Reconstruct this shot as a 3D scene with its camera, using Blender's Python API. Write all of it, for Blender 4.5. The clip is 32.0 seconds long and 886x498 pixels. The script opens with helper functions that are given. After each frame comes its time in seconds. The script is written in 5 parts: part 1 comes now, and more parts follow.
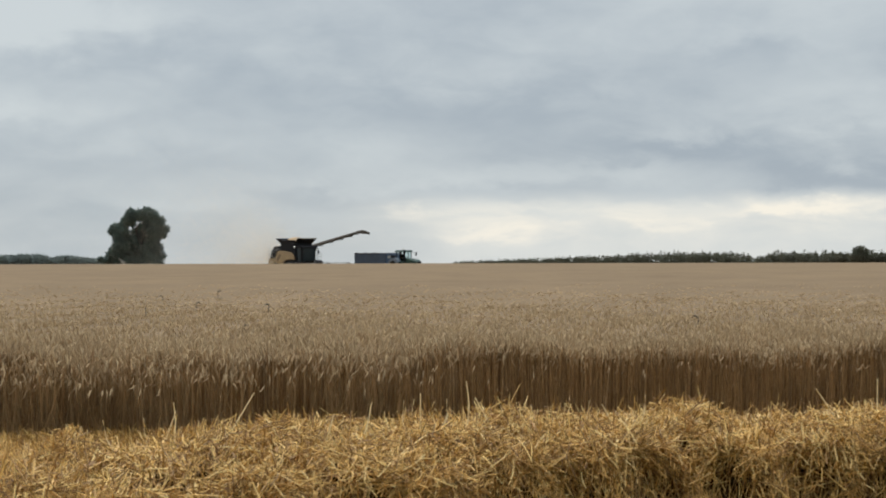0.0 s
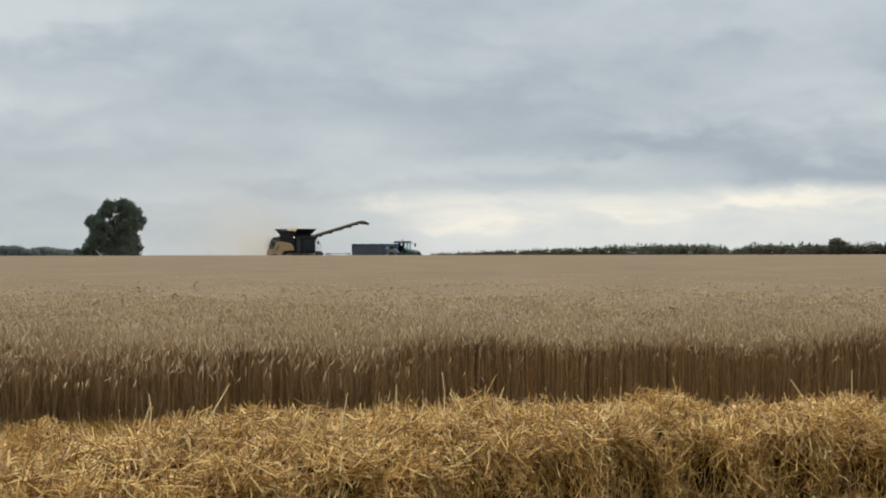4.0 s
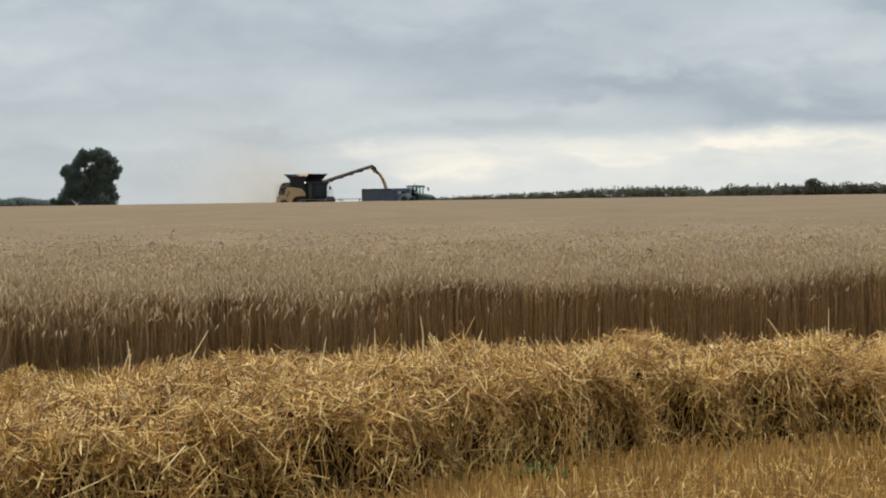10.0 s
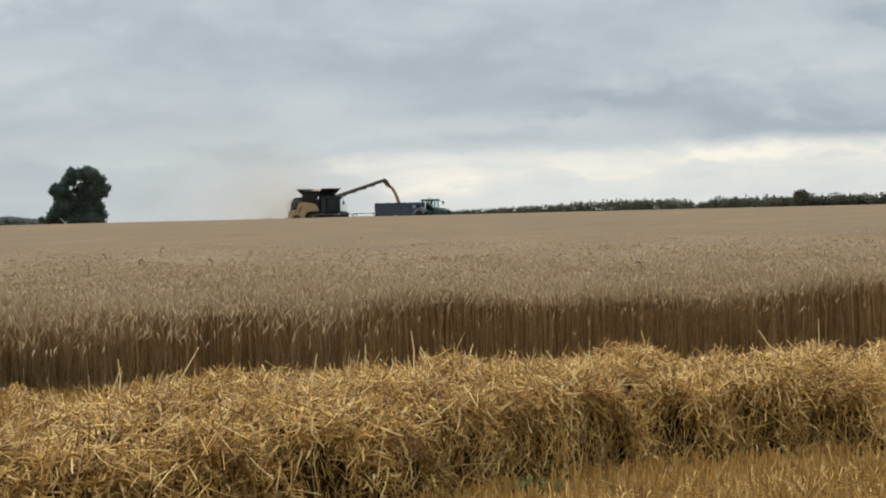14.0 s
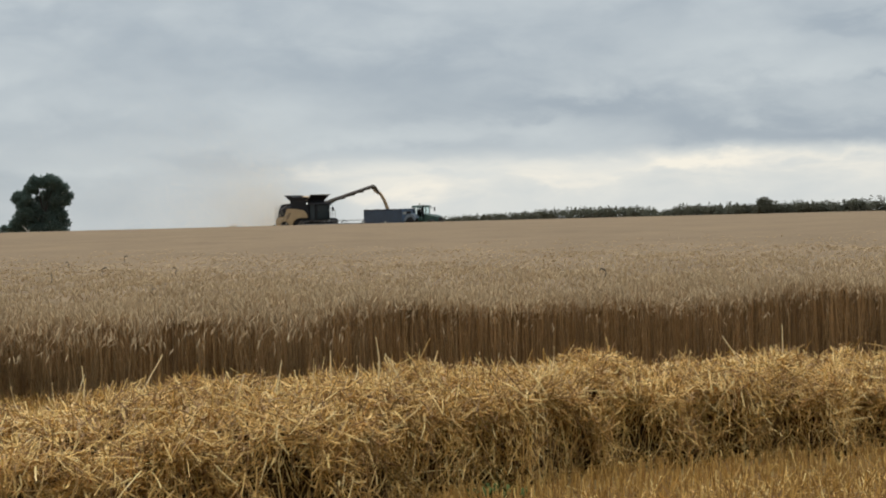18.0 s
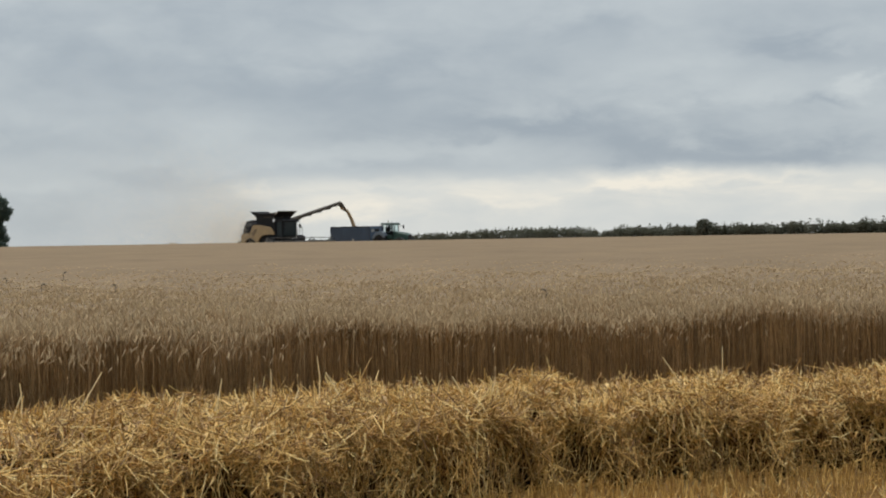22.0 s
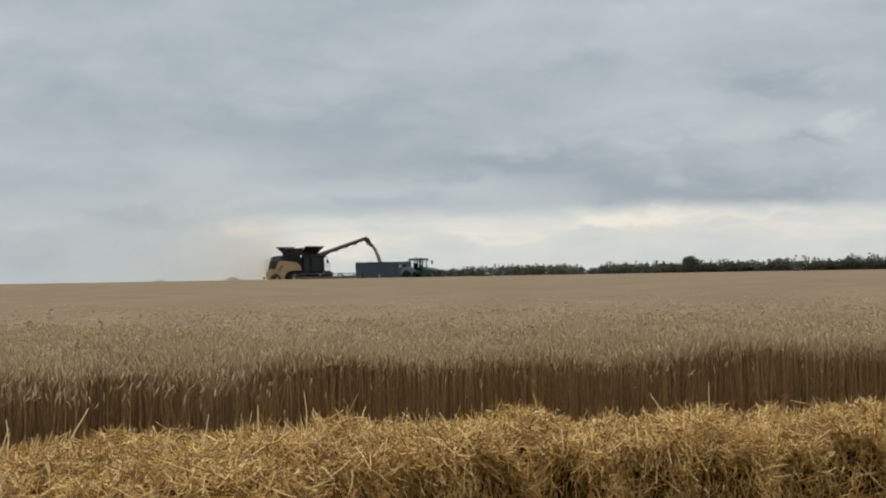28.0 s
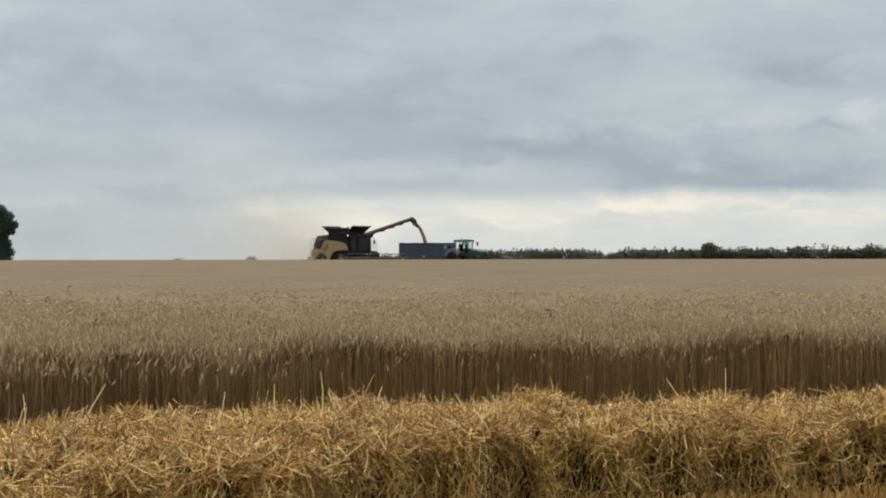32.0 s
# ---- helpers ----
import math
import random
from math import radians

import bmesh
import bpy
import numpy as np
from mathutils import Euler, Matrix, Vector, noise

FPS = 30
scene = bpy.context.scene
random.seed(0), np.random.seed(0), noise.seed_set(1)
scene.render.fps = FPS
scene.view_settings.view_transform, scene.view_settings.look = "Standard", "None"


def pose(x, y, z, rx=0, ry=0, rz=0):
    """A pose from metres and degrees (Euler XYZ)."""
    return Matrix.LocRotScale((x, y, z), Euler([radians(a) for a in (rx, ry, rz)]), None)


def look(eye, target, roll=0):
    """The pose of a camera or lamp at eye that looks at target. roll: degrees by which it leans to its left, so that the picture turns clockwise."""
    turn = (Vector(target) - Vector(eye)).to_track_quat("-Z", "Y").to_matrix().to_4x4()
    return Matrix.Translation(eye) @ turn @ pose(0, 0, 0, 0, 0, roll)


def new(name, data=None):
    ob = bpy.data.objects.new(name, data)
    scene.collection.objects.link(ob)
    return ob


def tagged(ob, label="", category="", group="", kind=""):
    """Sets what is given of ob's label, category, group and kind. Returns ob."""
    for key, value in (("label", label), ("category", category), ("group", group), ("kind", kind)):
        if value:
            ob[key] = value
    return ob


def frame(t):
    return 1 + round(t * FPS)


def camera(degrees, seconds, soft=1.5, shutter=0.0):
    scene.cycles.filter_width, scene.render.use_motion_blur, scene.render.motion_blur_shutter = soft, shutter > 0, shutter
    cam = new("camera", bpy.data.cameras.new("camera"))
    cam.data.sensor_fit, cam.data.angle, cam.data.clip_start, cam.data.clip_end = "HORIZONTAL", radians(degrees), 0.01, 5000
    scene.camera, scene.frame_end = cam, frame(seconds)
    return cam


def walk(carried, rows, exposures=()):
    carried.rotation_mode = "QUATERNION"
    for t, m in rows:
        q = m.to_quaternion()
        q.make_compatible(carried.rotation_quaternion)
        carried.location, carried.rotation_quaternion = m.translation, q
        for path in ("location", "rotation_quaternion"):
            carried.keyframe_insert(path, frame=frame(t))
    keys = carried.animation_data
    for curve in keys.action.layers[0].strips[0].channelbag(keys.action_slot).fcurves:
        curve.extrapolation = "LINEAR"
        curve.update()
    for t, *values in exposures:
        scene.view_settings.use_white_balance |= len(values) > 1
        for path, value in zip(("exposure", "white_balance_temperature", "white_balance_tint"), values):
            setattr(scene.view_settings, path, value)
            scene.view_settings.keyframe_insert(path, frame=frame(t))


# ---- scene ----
# ---- camera: a hand-held long lens, the operator stands still in the stubble ----
cam = camera(26.75, 32.0, soft=2.0)


def aim(t, x, y, z, turn, tilt, lean):
    """A row of the camera's path: place, turn to the left, tilt upwards and lean to the left."""
    return t, pose(x, y, z, 0, 0, turn) @ pose(0, 0, 0, 90 + tilt) @ pose(0, 0, 0, 0, 0, lean)


PATH = [
    (0, -0.003, 0.008, 1.751, 1.2, 0.436, -0.119),
    (0.5, -0.002, 0.01, 1.75, 0.613, 0.454, -0.312),
    (1, 0.002, 0.009, 1.75, 0.638, 0.696, -0.271),
    (1.5, 0.007, 0.014, 1.751, 0.632, 0.586, -0.067),
    (2, 0.006, 0.011, 1.746, 0.576, 0.37, 0.018),
    (2.5, 0.005, 0.004, 1.748, 0.583, 0.345, -0.045),
    (4.5, 0.008, 0.002, 1.746, 0.47, -0.042, -0.121),
    (5, 0.002, -0.001, 1.742, 0.495, -0.274, -0.222),
    (5.5, 0.006, 0.006, 1.744, 0.735, -0.228, -0.254),
    (6, 0.009, 0.007, 1.741, 0.792, -0.356, -0.33),
    (6.5, 0.01, 0.005, 1.744, 0.797, -0.423, -0.396),
    (7, 0.006, -0.005, 1.742, 0.559, -0.473, -0.471),
    (7.5, 0.003, -0.006, 1.74, 0.312, -0.384, -0.375),
    (8, 0.006, -0.008, 1.741, 0.124, -0.456, -0.184),
    (8.5, 0.007, -0.003, 1.734, 0.114, -0.906, -0.186),
    (9, 0.01, -0.002, 1.734, 0, -1.302, -0.45),
    (9.5, 0.007, 0, 1.734, -0.152, -1.437, -0.648),
    (10, 0.009, 0.002, 1.734, -0.177, -1.503, -0.816),
    (10.5, 0.006, 0, 1.736, -0.458, -1.371, -0.998),
    (11, 0.007, 0.001, 1.738, -0.685, -1.158, -1.113),
    (11.5, 0.003, 0.002, 1.739, -0.795, -0.805, -1.191),
    (12, 0.003, -0.001, 1.737, -0.906, -0.862, -1.025),
    (12.5, 0.007, 0.001, 1.733, -1.058, -1.141, -1.09),
    (13, 0.001, -0.005, 1.734, -1, -1.234, -1.207),
    (13.5, 0.004, 0.001, 1.737, -0.8, -1.092, -1.293),
    (14, 0.006, 0.003, 1.733, -0.51, -1.054, -1.376),
    (14.5, 0.008, 0.003, 1.732, -0.518, -1.243, -1.407),
    (16.5, 0.005, 0.004, 1.732, -0.718, -1.481, -1.068),
    (17, 0.005, -0.002, 1.733, -0.778, -1.341, -1.247),
    (17.5, 0.004, 0, 1.731, -1.144, -1.173, -1.481),
    (18, 0.002, -0.003, 1.725, -1.616, -0.842, -1.437),
    (18.5, 0.001, -0.001, 1.725, -1.937, -0.622, -1.229),
    (19, 0.001, -0.008, 1.724, -2.329, -0.658, -1.091),
    (19.5, -0.005, -0.004, 1.726, -2.538, -0.661, -1.086),
    (20, -0.007, 0.006, 1.724, -2.622, -0.761, -0.951),
    (20.5, -0.007, 0.014, 1.724, -2.842, -0.905, -0.909),
    (21, -0.009, 0.013, 1.72, -3.085, -0.966, -1.046),
    (21.5, -0.006, 0.008, 1.729, -3.259, -0.7, -1.121),
    (22, -0.005, 0.009, 1.726, -3.443, -0.287, -0.931),
    (22.5, -0.005, 0.007, 1.721, -3.522, -0.194, -0.917),
    (23, -0.007, 0, 1.723, -3.518, -0.305, -0.961),
    (23.5, -0.002, 0.003, 1.722, -3.666, -0.549, -1.084),
    (24, -0.007, 0.006, 1.717, -3.784, -0.587, -0.972),
    (24.5, -0.007, 0.008, 1.715, -3.801, -0.533, -0.87),
    (26.5, -0.004, 0, 1.711, -3.682, -0.283, -0.389),
    (27, -0.006, -0.007, 1.715, -3.724, -0.098, -0.397),
    (27.5, -0.004, -0.009, 1.716, -3.788, 0.506, -0.869),
    (28, -0.008, -0.014, 1.715, -3.873, 0.856, -0.99),
    (28.5, -0.005, -0.012, 1.718, -3.566, 1.149, -0.711),
    (29, -0.009, -0.018, 1.718, -3.186, 1.33, -0.41),
    (29.5, -0.016, -0.024, 1.715, -2.965, 1.297, -0.189),
    (30, -0.01, -0.016, 1.717, -2.992, 1.17, -0.214),
    (30.5, -0.011, -0.008, 1.712, -3.148, 1.053, -0.162),
    (31, -0.009, -0.003, 1.712, -3.135, 0.681, -0.147),
    (31.5, -0.008, -0.001, 1.711, -3.118, 0.345, -0.199),
    (32, -0.008, -0.005, 1.709, -3.301, 0.326, -0.102),
]
# the phone's own brightening and darkening
STOPS = ((0, 0.02), (2, 0.02), (5, 0.04), (7, 0.09), (8, 0.07), (9, 0.11), (11, 0.06), (14, 0.06), (17, 0.0), (18, 0.0), (19, -0.04), (20, -0.08), (21, -0.08), (22, -0.08), (23, -0.03),
         (24, 0.04), (27, -0.03), (28, -0.12), (29, -0.14), (30, -0.1), (31, -0.08), (32, -0.03))
walk(cam, [aim(*row) for row in PATH], exposures=STOPS)

# ---- overcast daylight ----
SUN_HEIGHT, SUN_TURN = radians(62), radians(-32)     # high behind the cloud deck


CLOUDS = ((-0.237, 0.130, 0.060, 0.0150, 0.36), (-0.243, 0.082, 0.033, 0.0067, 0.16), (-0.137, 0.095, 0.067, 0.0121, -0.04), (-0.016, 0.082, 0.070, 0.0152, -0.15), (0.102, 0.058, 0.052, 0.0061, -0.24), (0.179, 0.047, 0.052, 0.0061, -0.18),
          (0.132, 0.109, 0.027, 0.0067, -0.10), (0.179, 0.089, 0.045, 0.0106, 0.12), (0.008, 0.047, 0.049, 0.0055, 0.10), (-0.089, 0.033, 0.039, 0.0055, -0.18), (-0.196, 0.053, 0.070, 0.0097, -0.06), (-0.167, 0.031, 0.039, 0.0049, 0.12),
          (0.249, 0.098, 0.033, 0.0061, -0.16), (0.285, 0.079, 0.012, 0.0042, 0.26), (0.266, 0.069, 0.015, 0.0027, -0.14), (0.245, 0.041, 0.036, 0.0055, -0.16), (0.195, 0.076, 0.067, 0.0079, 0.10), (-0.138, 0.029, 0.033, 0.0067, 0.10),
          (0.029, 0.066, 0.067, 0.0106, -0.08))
GLEAMS = ((0.008, 0.0163, 0.027, 0.0036, 0.75), (0.093, 0.0212, 0.021, 0.0027, 0.30), (0.106, 0.0218, 0.024, 0.0027, 0.35), (0.163, 0.0282, 0.027, 0.0024, 0.50), (0.234, 0.0288, 0.024, 0.0024, 0.40), (-0.042, 0.0286, 0.009, 0.0042, 0.6), (0.173, 0.0297, 0.033, 0.0042, 0.35), (0.026, 0.0290, 0.036, 0.0024, -0.25))


def sky():
    world = bpy.data.worlds.new("overcast_sky")
    scene.world = world
    world.use_nodes = True
    nt = world.node_tree
    nt.nodes.clear()
    N, L = nt.nodes.new, nt.links.new

    def mth(op, a, b=None, c=None, clamp=False):
        n = N("ShaderNodeMath")
        n.operation, n.use_clamp = op, clamp
        for k, v in enumerate((a, b, c)):
            if v is None:
                continue
            if hasattr(v, "links"):
                L(v, n.inputs[k])
            else:
                n.inputs[k].default_value = v
        return n.outputs[0]

    def noise_at(vec, scale, detail, rough, dist=0.0):
        n = N("ShaderNodeTexNoise")
        n.inputs["Scale"].default_value, n.inputs["Detail"].default_value = scale, detail
        n.inputs["Roughness"].default_value, n.inputs["Distortion"].default_value = rough, dist
        L(vec, n.inputs["Vector"])
        return n.outputs["Fac"]

    def vec3(a, b, c):
        n = N("ShaderNodeCombineXYZ")
        for k, v in enumerate((a, b, c)):
            if hasattr(v, "links"):
                L(v, n.inputs[k])
            else:
                n.inputs[k].default_value = v
        return n.outputs[0]

    def smooth(v, lo, hi):
        n = N("ShaderNodeMapRange")
        n.interpolation_type = "SMOOTHSTEP"
        L(v, n.inputs["Value"])
        n.inputs["From Min"].default_value, n.inputs["From Max"].default_value = lo, hi
        return n.outputs["Result"]

    def mixc(f, a, b):
        n = N("ShaderNodeMix")
        n.data_type = "RGBA"
        for k, v in ((0, f), (6, a), (7, b)):
            if hasattr(v, "links"):
                L(v, n.inputs[k])
            else:
                n.inputs[k].default_value = v if k == 0 else (*v, 1)
        return n.outputs[2]

    tc = N("ShaderNodeTexCoord")
    sep = N("ShaderNodeSeparateXYZ")
    L(tc.outputs["Generated"], sep.inputs[0])
    x, y, z = sep.outputs
    az = mth("ARCTAN2", x, y)
    el = mth("ARCSINE", z)
    # layers of stratocumulus, drawn out along the horizon
    broad = noise_at(vec3(mth("MULTIPLY", az, 8.0), mth("MULTIPLY", el, 18.0), 3.1), 1.0, 4.0, 0.5, 0.4)
    fine = noise_at(vec3(mth("MULTIPLY", az, 24.0), mth("MULTIPLY", el, 55.0), 8.0), 1.0, 5.0, 0.55, 0.3)
    mass = mth("ADD", mth("MULTIPLY_ADD", broad, 0.45, 0.135), mth("MULTIPLY", fine, 0.28))
    # wind tears the masses into ragged edges
    warp = noise_at(vec3(mth("MULTIPLY", az, 15.0), mth("MULTIPLY", el, 30.0), 5.5), 1.0, 5.0, 0.6, 0.5)
    az_w = mth("MULTIPLY_ADD", mth("SUBTRACT", warp, 0.5), 0.09, az)
    el_w = mth("MULTIPLY_ADD", mth("SUBTRACT", mth("MULTIPLY_ADD", warp, 0.4, mth("MULTIPLY", fine, 0.6)), 0.5), 0.05, el)

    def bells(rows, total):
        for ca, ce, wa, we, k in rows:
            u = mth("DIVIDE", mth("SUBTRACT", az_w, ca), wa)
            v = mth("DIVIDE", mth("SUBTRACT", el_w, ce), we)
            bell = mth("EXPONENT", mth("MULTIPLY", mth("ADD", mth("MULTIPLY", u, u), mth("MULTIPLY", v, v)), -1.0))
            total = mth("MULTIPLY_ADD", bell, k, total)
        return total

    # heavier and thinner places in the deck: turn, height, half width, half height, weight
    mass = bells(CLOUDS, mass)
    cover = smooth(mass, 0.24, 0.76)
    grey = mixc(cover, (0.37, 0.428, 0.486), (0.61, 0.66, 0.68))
    # paler towards the horizon; on one side the deck ends and the far sky shows under its edge
    side = smooth(az, -0.10, 0.01)
    edge = mth("ADD", mth("MULTIPLY", mth("SUBTRACT", fine, 0.5), 0.016), mth("MULTIPLY", mth("SUBTRACT", broad, 0.5), 0.012))
    lift = mth("ADD", el, edge)
    haze = mth("MULTIPLY", mth("SUBTRACT", 1.0, smooth(el, 0.0, 0.07)), 0.75)
    opening = mth("SUBTRACT", 1.0, smooth(lift, 0.029, 0.040))
    low = mth("ADD", mth("MULTIPLY", haze, mth("SUBTRACT", 1.0, side)), mth("MULTIPLY", opening, side))
    wisp = smooth(mth("ADD", mth("MULTIPLY", fine, 0.45), mth("MULTIPLY", broad, 0.55)), 0.26, 0.70)
    pale = mixc(wisp, mixc(side, (0.47, 0.525, 0.555), (0.63, 0.67, 0.675)), mixc(side, (0.60, 0.635, 0.64), (0.77, 0.78, 0.745)))
    col = mixc(low, grey, pale)
    strip = mth("MULTIPLY", smooth(lift, 0.008, 0.026), mth("SUBTRACT", 1.0, smooth(lift, 0.027, 0.036)))
    streak = noise_at(vec3(mth("MULTIPLY", az, 21.0), mth("MULTIPLY", el, 105.0), 1.7), 1.0, 5.0, 0.58, 0.25)
    glow = mth("MULTIPLY", mth("MULTIPLY", strip, side), mth("ADD", 0.14, mth("MULTIPLY", smooth(streak, 0.40, 0.65), 0.42)))
    glow = mth("ADD", glow, mth("MULTIPLY", bells(GLEAMS, 0.0), mth("MULTIPLY", side, 0.95)), clamp=True)
    col = mixc(glow, col, (0.95, 0.90, 0.79))
    # warm pale cloud low over the dusty side of the field
    low_u = mth("DIVIDE", mth("SUBTRACT", az_w, -0.10), 0.055)
    low_v = mth("DIVIDE", mth("SUBTRACT", el_w, 0.006), 0.012)
    warm = mth("MULTIPLY", mth("EXPONENT", mth("MULTIPLY", mth("ADD", mth("MULTIPLY", low_u, low_u), mth("MULTIPLY", low_v, low_v)), -1.0)), 0.2)
    col = mixc(warm, col, (0.70, 0.685, 0.635))
    # overcast sky is brightest overhead
    up = smooth(el, 0.3, 1.35)
    high = N("ShaderNodeVectorMath")
    high.operation = "SCALE"
    L(col, high.inputs[0])
    L(mth("ADD", 1.0, mth("MULTIPLY", up, 2.8)), high.inputs["Scale"])
    cloud = N("ShaderNodeBackground")
    L(high.outputs[0], cloud.inputs["Color"])
    cloud.inputs["Strength"].default_value = 1.0
    blue = N("ShaderNodeTexSky")
    blue.sky_type, blue.sun_disc = "NISHITA", False
    blue.sun_elevation, blue.sun_rotation = SUN_HEIGHT, SUN_TURN
    clear = N("ShaderNodeBackground")
    L(blue.outputs[0], clear.inputs["Color"])
    clear.inputs["Strength"].default_value = 0.08
    both, out = N("ShaderNodeMixShader"), N("ShaderNodeOutputWorld")
    both.inputs[0].default_value = 0.93
    L(clear.outputs[0], both.inputs[1])
    L(cloud.outputs[0], both.inputs[2])
    L(both.outputs[0], out.inputs[0])


sky()
sun = new("sun", bpy.data.lights.new("sun", "SUN"))
sun.data.energy, sun.data.angle, sun.data.color = 1.5, radians(20), (1.0, 0.93, 0.82)
toward = Vector((math.sin(SUN_TURN) * math.cos(SUN_HEIGHT), math.cos(SUN_TURN) * math.cos(SUN_HEIGHT), math.sin(SUN_HEIGHT)))
sun.matrix_basis = look(toward * 400, (0, 0, 0))
scene.view_settings.exposure = 0.0


# ---- materials ----
def material(name, base, rough=0.6, metal=0.0, vary=0.25, scale=6.0, stretch=(1, 1, 1), bump=0.0, island=0.0, second=None, fine=9.0, trans=0.0, spec=0.5, pieces=None):
    """Base colour with mottling at two scales, fine relief, and difference from piece to piece."""
    m = bpy.data.materials.new(name)
    m.use_nodes = True
    nt = m.node_tree
    N, L = nt.nodes.new, nt.links.new
    bsdf = nt.nodes["Principled BSDF"]
    bsdf.inputs["Roughness"].default_value, bsdf.inputs["Metallic"].default_value = rough, metal
    bsdf.inputs["Specular IOR Level"].default_value = spec
    tc, mp = N("ShaderNodeTexCoord"), N("ShaderNodeMapping")
    mp.inputs["Scale"].default_value = stretch
    L(tc.outputs["Object"], mp.inputs["Vector"])
    tones = []
    for k, s in enumerate((scale, scale * fine)):
        n = N("ShaderNodeTexNoise")
        n.inputs["Scale"].default_value, n.inputs["Detail"].default_value = s, 4
        L(mp.outputs[0], n.inputs["Vector"])
        tones.append(n.outputs["Fac"])
    ramp = N("ShaderNodeMix")
    ramp.data_type = "RGBA"
    other = second or tuple(c * (1 - vary) * 0.75 for c in base)
    ramp.inputs[6].default_value = (*other, 1)
    ramp.inputs[7].default_value = (*(min(1, c * (1 + vary * 0.5)) for c in base), 1)
    add = N("ShaderNodeMath")
    add.operation, add.use_clamp = "MULTIPLY_ADD", True
    L(tones[1], add.inputs[0])
    add.inputs[1].default_value = 0.6
    L(tones[0], add.inputs[2])
    shift = N("ShaderNodeMath")
    shift.operation, shift.use_clamp = "SUBTRACT", True
    L(add.outputs[0], shift.inputs[0])
    shift.inputs[1].default_value = 0.25
    L(shift.outputs[0], ramp.inputs[0])
    col = ramp.outputs[2]
    if island:
        geo, mr, sc = N("ShaderNodeNewGeometry"), N("ShaderNodeMapRange"), N("ShaderNodeVectorMath")
        L(geo.outputs["Random Per Island"], mr.inputs["Value"])
        mr.inputs["To Min"].default_value, mr.inputs["To Max"].default_value = 1 - island, 1 + island
        sc.operation = "SCALE"
        L(col, sc.inputs[0])
        L(mr.outputs[0], sc.inputs["Scale"])
        col = sc.outputs[0]
    if pieces:
        geo, pick = N("ShaderNodeNewGeometry"), N("ShaderNodeValToRGB")
        L(geo.outputs["Random Per Island"], pick.inputs[0])
        for k in range(len(pieces) - 2):
            pick.color_ramp.elements.new(0.5)
        for k, c in enumerate(pieces):
            pick.color_ramp.elements[k].position, pick.color_ramp.elements[k].color = k / (len(pieces) - 1), (*c, 1)
        tone = N("ShaderNodeMix")
        tone.data_type, tone.blend_type = "RGBA", "MULTIPLY"
        tone.inputs[0].default_value = 1.0
        L(col, tone.inputs[6])
        L(pick.outputs[0], tone.inputs[7])
        col = tone.outputs[2]
    L(col, bsdf.inputs["Base Color"])
    if bump:
        b = N("ShaderNodeBump")
        b.inputs["Strength"].default_value, b.inputs["Distance"].default_value = bump, 0.02
        L(tones[1], b.inputs["Height"])
        L(b.outputs[0], bsdf.inputs["Normal"])
    if trans:
        out = nt.nodes["Material Output"]
        tl, mix = N("ShaderNodeBsdfTranslucent"), N("ShaderNodeMixShader")
        L(col, tl.inputs["Color"])
        mix.inputs[0].default_value = trans
        L(bsdf.outputs[0], mix.inputs[1])
        L(tl.outputs[0], mix.inputs[2])
        L(mix.outputs[0], out.inputs["Surface"])
    return m


def glowing(name, colour, strength):
    m = bpy.data.materials.new(name)
    m.use_nodes = True
    b = m.node_tree.nodes["Principled BSDF"]
    b.inputs["Base Color"].default_value = (*colour, 1)
    b.inputs["Emission Color"].default_value = (*colour, 1)
    b.inputs["Emission Strength"].default_value = strength
    return m


def glass(name, tint):
    m = bpy.data.materials.new(name)
    m.use_nodes = True
    b = m.node_tree.nodes["Principled BSDF"]
    b.inputs["Base Color"].default_value = (*tint, 1)
    b.inputs["Roughness"].default_value = 0.03
    b.inputs["Transmission Weight"].default_value = 1.0
    b.inputs["IOR"].default_value = 1.1
    return m


M_STRAW = material("straw", (0.95, 0.92, 0.87), 0.5, vary=0.2, scale=2.0, trans=0.12, second=(0.72, 0.64, 0.52),
                   pieces=((0.25, 0.132, 0.04), (0.42, 0.235, 0.068), (0.68, 0.405, 0.118), (0.96, 0.63, 0.205), (1.0, 0.79, 0.36)))
M_STRAW_LONG = material("whole_straw", (1.0, 0.97, 0.92), 0.4, vary=0.2, scale=2.0, trans=0.1, second=(0.8, 0.72, 0.58),
                        pieces=((0.52, 0.31, 0.095), (0.78, 0.51, 0.17), (0.97, 0.70, 0.27), (1.0, 0.83, 0.41)))
M_STALK = material("pale_stalk", (0.92, 0.74, 0.42), 0.4, vary=0.25, scale=9.0, second=(0.78, 0.56, 0.26), trans=0.1)
# matted core, its colour darkened to stand for shade in the straw gaps
M_STRAW_SHADE = material("straw_gap_shade", (0.066, 0.036, 0.013), 1.0, vary=0.6, scale=9.0, bump=0.6, spec=0.0)
M_STUBBLE = material("stubble", (1.0, 0.97, 0.9), 0.6, vary=0.25, scale=1.3, trans=0.1, second=(0.62, 0.56, 0.42),
                     pieces=((0.36, 0.19, 0.05), (0.5, 0.285, 0.075), (0.64, 0.385, 0.11), (0.86, 0.57, 0.19)))
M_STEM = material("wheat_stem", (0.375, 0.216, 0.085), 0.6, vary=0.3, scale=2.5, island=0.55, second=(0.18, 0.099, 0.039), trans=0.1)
# darker stem colour with streaks, shade inside the crop painted in
M_STEM_SHADE = material("stem_shade", (0.27, 0.16, 0.067), 0.8, vary=0.5, scale=7.0, stretch=(3, 3, 0.1), fine=5.0, second=(0.1, 0.057, 0.026), spec=0.1)
